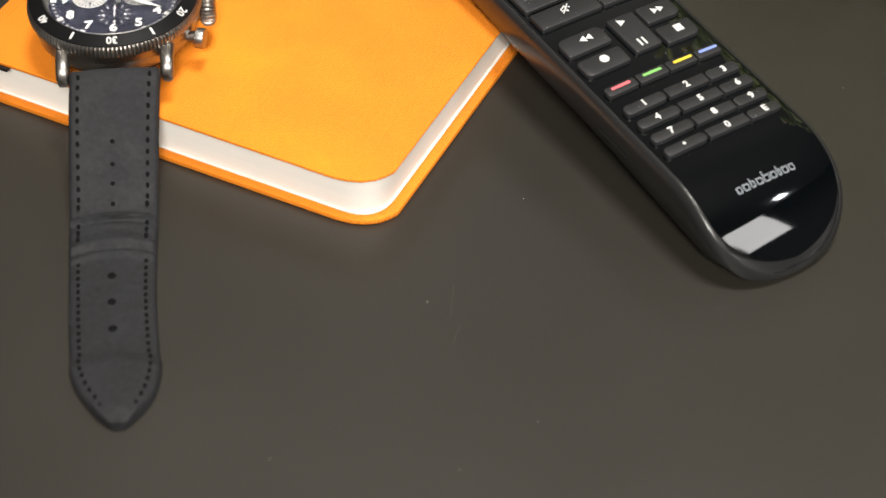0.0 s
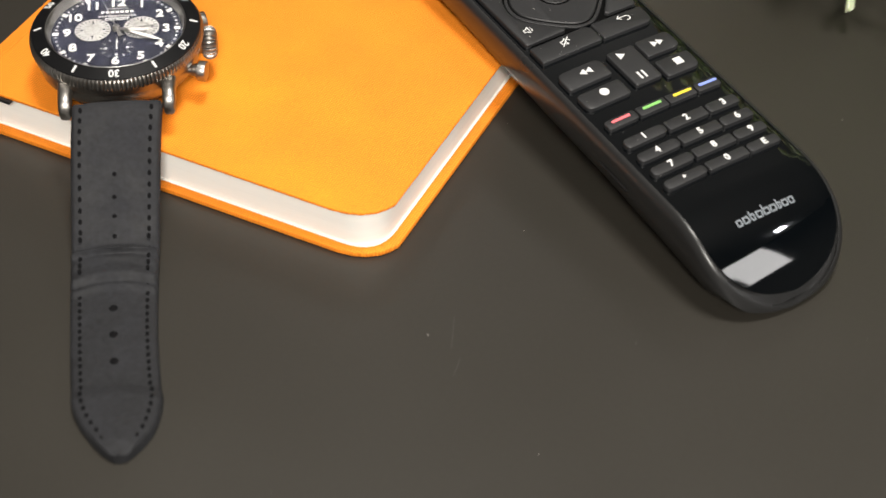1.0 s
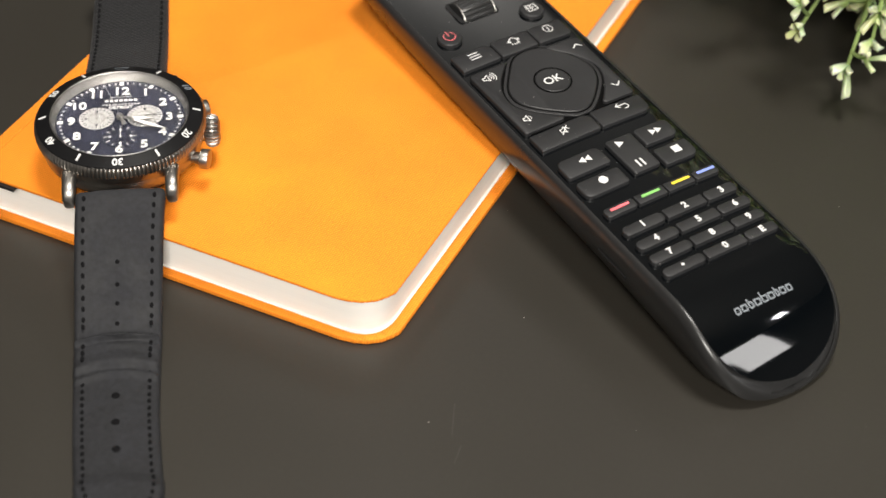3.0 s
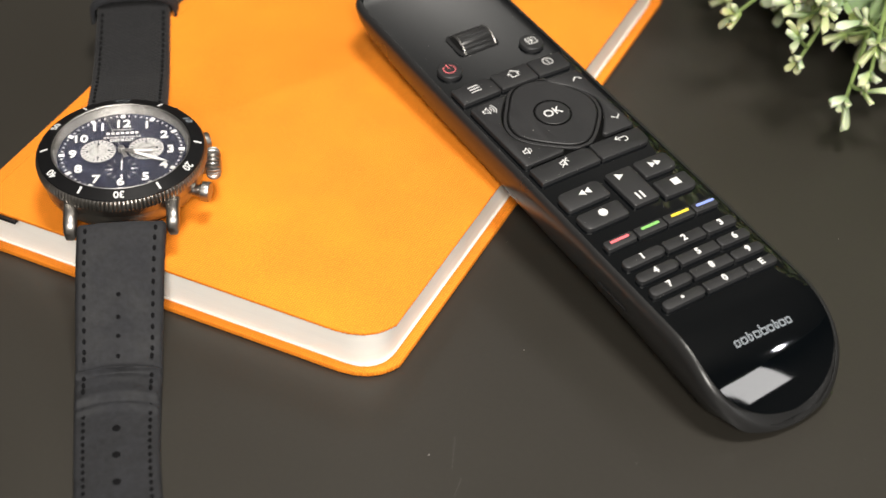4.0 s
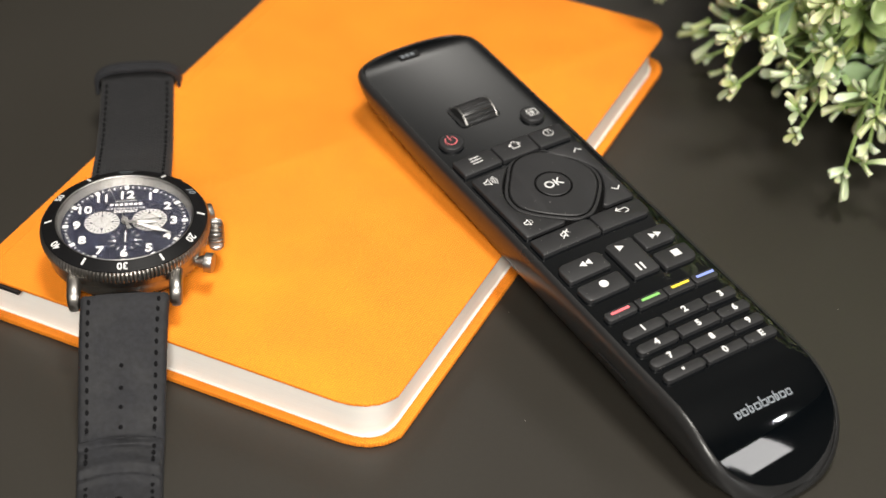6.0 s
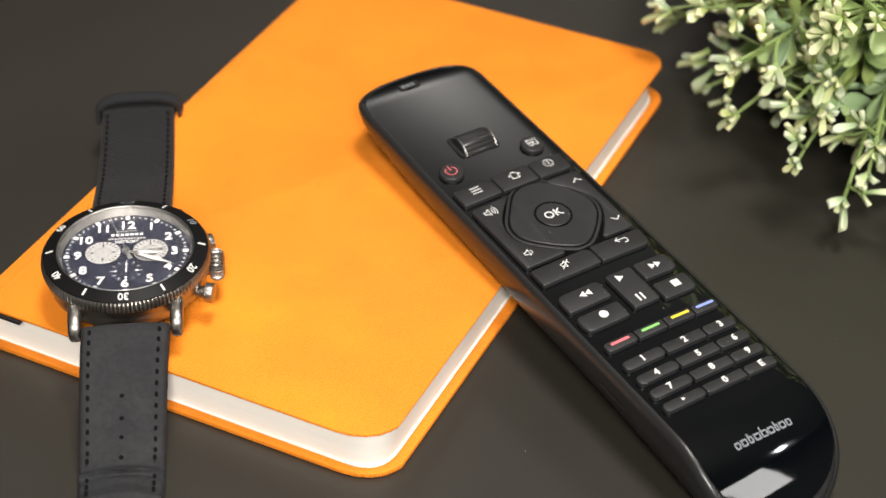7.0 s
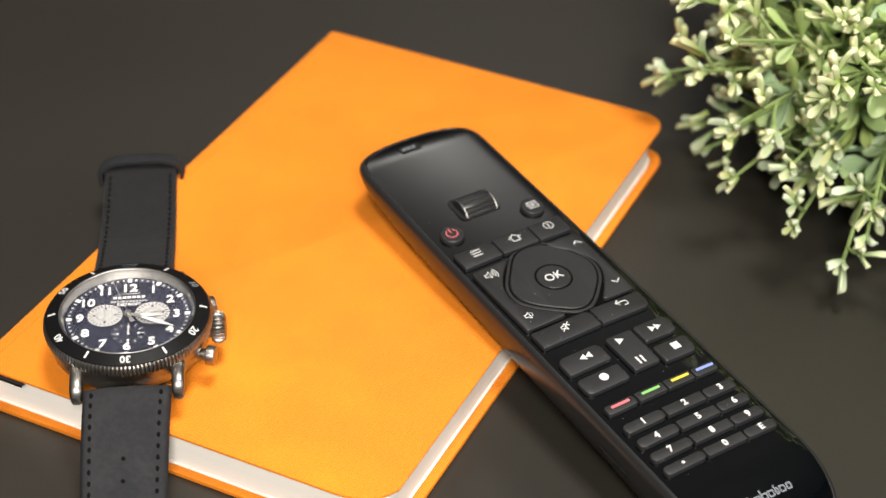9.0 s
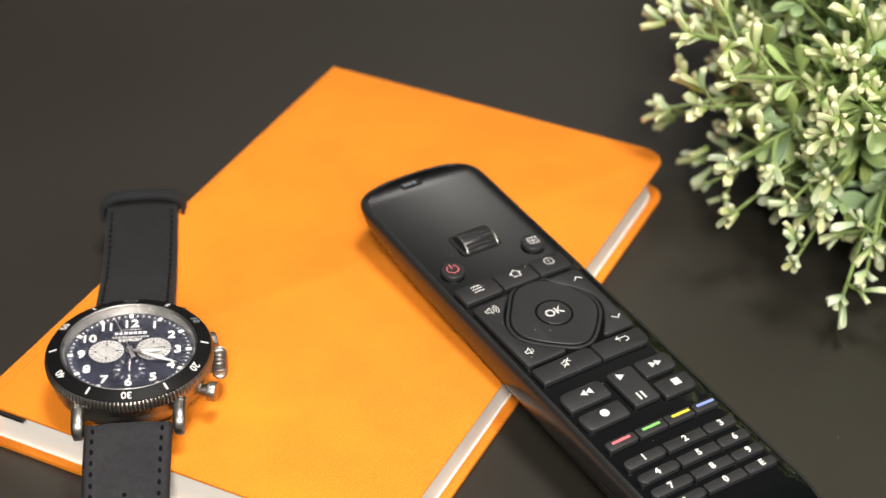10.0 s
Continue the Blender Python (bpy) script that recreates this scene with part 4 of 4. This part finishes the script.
LEAF_FORM = ((0.0, 0.13), (0.15, 0.17), (0.32, 0.42), (0.50, 0.78), (0.68, 1.0), (0.82, 0.96), (0.93, 0.70), (1.0, 0.22))
TIP_FORM = ((0.0, 0.42), (0.15, 0.46), (0.32, 0.55), (0.50, 0.70), (0.68, 0.92), (0.84, 1.0), (0.95, 0.72), (1.0, 0.14))


def leaf_parts(length, width, form, cup, curl, thick):
    """Points, faces and place along the leaf of a spoon-shaped leaf with thickness, from its stalk at the origin along +y."""
    pts, faces, along = [], [], []
    across = (-1, -0.55, 0, 0.55, 1)
    for side in (0, 1):
        for f, g in form:
            w = width / 2 * g
            for x in across:
                z = -curl * length * f * f + cup * w * abs(x) ** 1.7 - side * thick * (1 - 0.75 * abs(x) ** 2)
                pts.append((x * w, length * f, z))
                along.append(f)
    n = len(form)
    for side in (0, 1):
        o = side * n * 5
        for i in range(n - 1):
            for j in range(4):
                q = (o + i * 5 + j, o + i * 5 + j + 1, o + i * 5 + j + 6, o + i * 5 + j + 5)
                faces.append(q if side == 0 else q[::-1])
    for i in range(n - 1):
        for j in (0, 4):
            q = (i * 5 + j, i * 5 + j + 5, n * 5 + i * 5 + j + 5, n * 5 + i * 5 + j)
            faces.append(q if j == 0 else q[::-1])
    e = (n - 1) * 5
    for j in range(4):
        faces.append((e + j, e + j + 1, n * 5 + e + j + 1, n * 5 + e + j))
    return pts, faces, along


def leaf_mesh(pts, faces, along, mat):
    me = bpy.data.meshes.new("leaf")
    me.from_pydata(pts, [], faces)
    me.attributes.new("along", "FLOAT", "POINT").data.foreach_set("value", along)
    me.materials.append(mat)
    for f in me.polygons:
        f.use_smooth = True
    return me


def plant():
    rng = random.Random(11)
    bush = thing("artificial_plant", pose(*PLANT_AT), "artificial plant with sage green leaves and cream tips", "plant")
    forms = [leaf_parts(l, w, LEAF_FORM, c, k, 0.0004) for l, w, c, k in ((0.0145, 0.0060, 0.30, 0.10), (0.0130, 0.0056, 0.25, 0.25), (0.0165, 0.0052, 0.30, -0.08))]
    forms += [leaf_parts(l, w, TIP_FORM, c, k, 0.0019) for l, w, c, k in ((0.0082, 0.0029, 0.10, -0.10), (0.0070, 0.0028, 0.10, -0.22), (0.0096, 0.0028, 0.10, 0.15))]
    meshes = [leaf_mesh(*f, LEAF if i < 3 else TIPLEAF) for i, f in enumerate(forms)]
    rest = {0: ([], [], []), 1: ([], [], [])}
    single = 0
    count = 330
    middle = Vector((0, 0, 0.050))
    order = []
    for i in range(count):
        up = 1 - 1.46 * (i + 0.5) / count
        turn = i * 2.39996
        flat = math.sqrt(max(0, 1 - up * up))
        way = Vector((flat * math.cos(turn), flat * math.sin(turn), up))
        way = (way + Vector((rng.uniform(-1, 1), rng.uniform(-1, 1), rng.uniform(-1, 1))) * 0.2).normalized()
        order.append((-(way.x * -0.25 + way.y * -0.75 + way.z * 0.35), i, way))
    order.sort()
    for _, i, way in order:
        reach = rng.uniform(0.068, 0.113) if rng.random() > 0.25 else rng.uniform(0.045, 0.070)
        if way.z < 0.1:
            reach = min(reach, 0.104)
        lean = max(0.0, -0.9 * way.x - 0.43 * way.y) * max(0.0, 0.75 - way.z)
        reach *= 1 - 0.20 * lean
        end = middle + way * reach
        end.z = max(end.z, 0.010)
        base = Vector((way.x * 0.012, way.y * 0.012, 0.004))
        pts = []
        for k in range(7):
            f = k / 6
            q = base * (1 - f) ** 2 + middle * 1.6 * f * (1 - f) + end * f * f
            pts.append(q + Vector((rng.uniform(-1, 1), rng.uniform(-1, 1), rng.uniform(-1, 1))) * 0.0012)
        pts[6].z = max(pts[6].z - 0.004 * (1 - way.z), 0.008)
        sprig = part("sprig", tube([tuple(p) for p in pts], [0.0011, 0.0011, 0.0010, 0.0009, 0.0008, 0.0007, 0.0006], 6), STEM, bush)
        heading = (pts[6] - pts[4]).normalized()

        def add(which, where, along, size):
            nonlocal single
            m = Matrix.Translation(where) @ along.to_track_quat("Y", "Z").to_matrix().to_4x4() @ pose(0, 0, 0, 0, rng.uniform(-50, 50), 0) @ Matrix.Scale(size, 4)
            tip = m @ Vector((0, 0.016, 0))
            if tip.z < 0.002:
                m = Matrix.Translation((0, 0, 0.002 - tip.z)) @ m
            if single < 300:
                ob = part("leaf", meshes[which], None, sprig)
                ob.matrix_local = m
                single += 1
                return
            P, Q, A = rest[0 if which < 3 else 1]
            o = len(P)
            pts0, faces0, along0 = forms[which]
            P.extend(tuple(m @ Vector(p)) for p in pts0)
            Q.extend(tuple(o + a for a in f) for f in faces0)
            A.extend(along0)

        side = heading.cross(Vector((0.3, 0.2, 1))).normalized()
        up_way = side.cross(heading)
        spin = rng.uniform(0, math.pi)
        for k in (2, 3, 3, 4, 4, 5, 5):
            spin += math.radians(75)
            for o in (0, math.pi):
                out = side * math.cos(spin + o) + up_way * math.sin(spin + o)
                d = (heading * 0.6 + out * 0.9 + Vector((0, 0, 0.15))).normalized()
                add(rng.randrange(3), pts[k] + heading * rng.uniform(-0.002, 0.002), d, rng.uniform(0.5, 1.08))
        # cream fingers at the tip and on two short side shoots
        ends = [(pts[6] - heading * 0.001, heading, 5)]
        for f in rng.sample((0.0, 0.3, 0.55, 0.8), rng.choice((0, 1, 2, 2))):
            spin += 2.2
            out = side * math.cos(spin) + up_way * math.sin(spin)
            root = pts[5] + (pts[6] - pts[5]) * f
            to = (heading * 0.7 + out).normalized()
            shoot_end = root + to * rng.uniform(0.006, 0.013)
            if shoot_end.z > 0.006:
                part("shoot", tube([tuple(root), tuple((root + shoot_end) / 2 + heading * 0.0006), tuple(shoot_end)], [0.0007, 0.0006, 0.0005], 5), STEM, sprig)
                ends.append((shoot_end, to, rng.choice((3, 4, 5))))
        for where, to, fingers in ends:
            a = to.cross(Vector((0.3, 0.2, 1))).normalized()
            b = a.cross(to)
            for k in range(fingers):
                spin += 2 * math.pi / fingers * 1.03
                out = a * math.cos(spin) + b * math.sin(spin)
                add(3 + rng.randrange(3), where, (to * rng.uniform(0.8, 1.6) + out * rng.uniform(0.5, 0.85) + Vector((0, 0, 0.12))).normalized(), rng.uniform(0.65, 1.15))
    for k, (P, Q, A) in rest.items():
        ob = part("foliage", leaf_mesh(P, Q, A, (LEAF, TIPLEAF)[k]), None, bush, ("dense sage green leaves", "cream-tipped young leaves")[k])
        ob["kind"] = "stuff"
    return bush


plant()
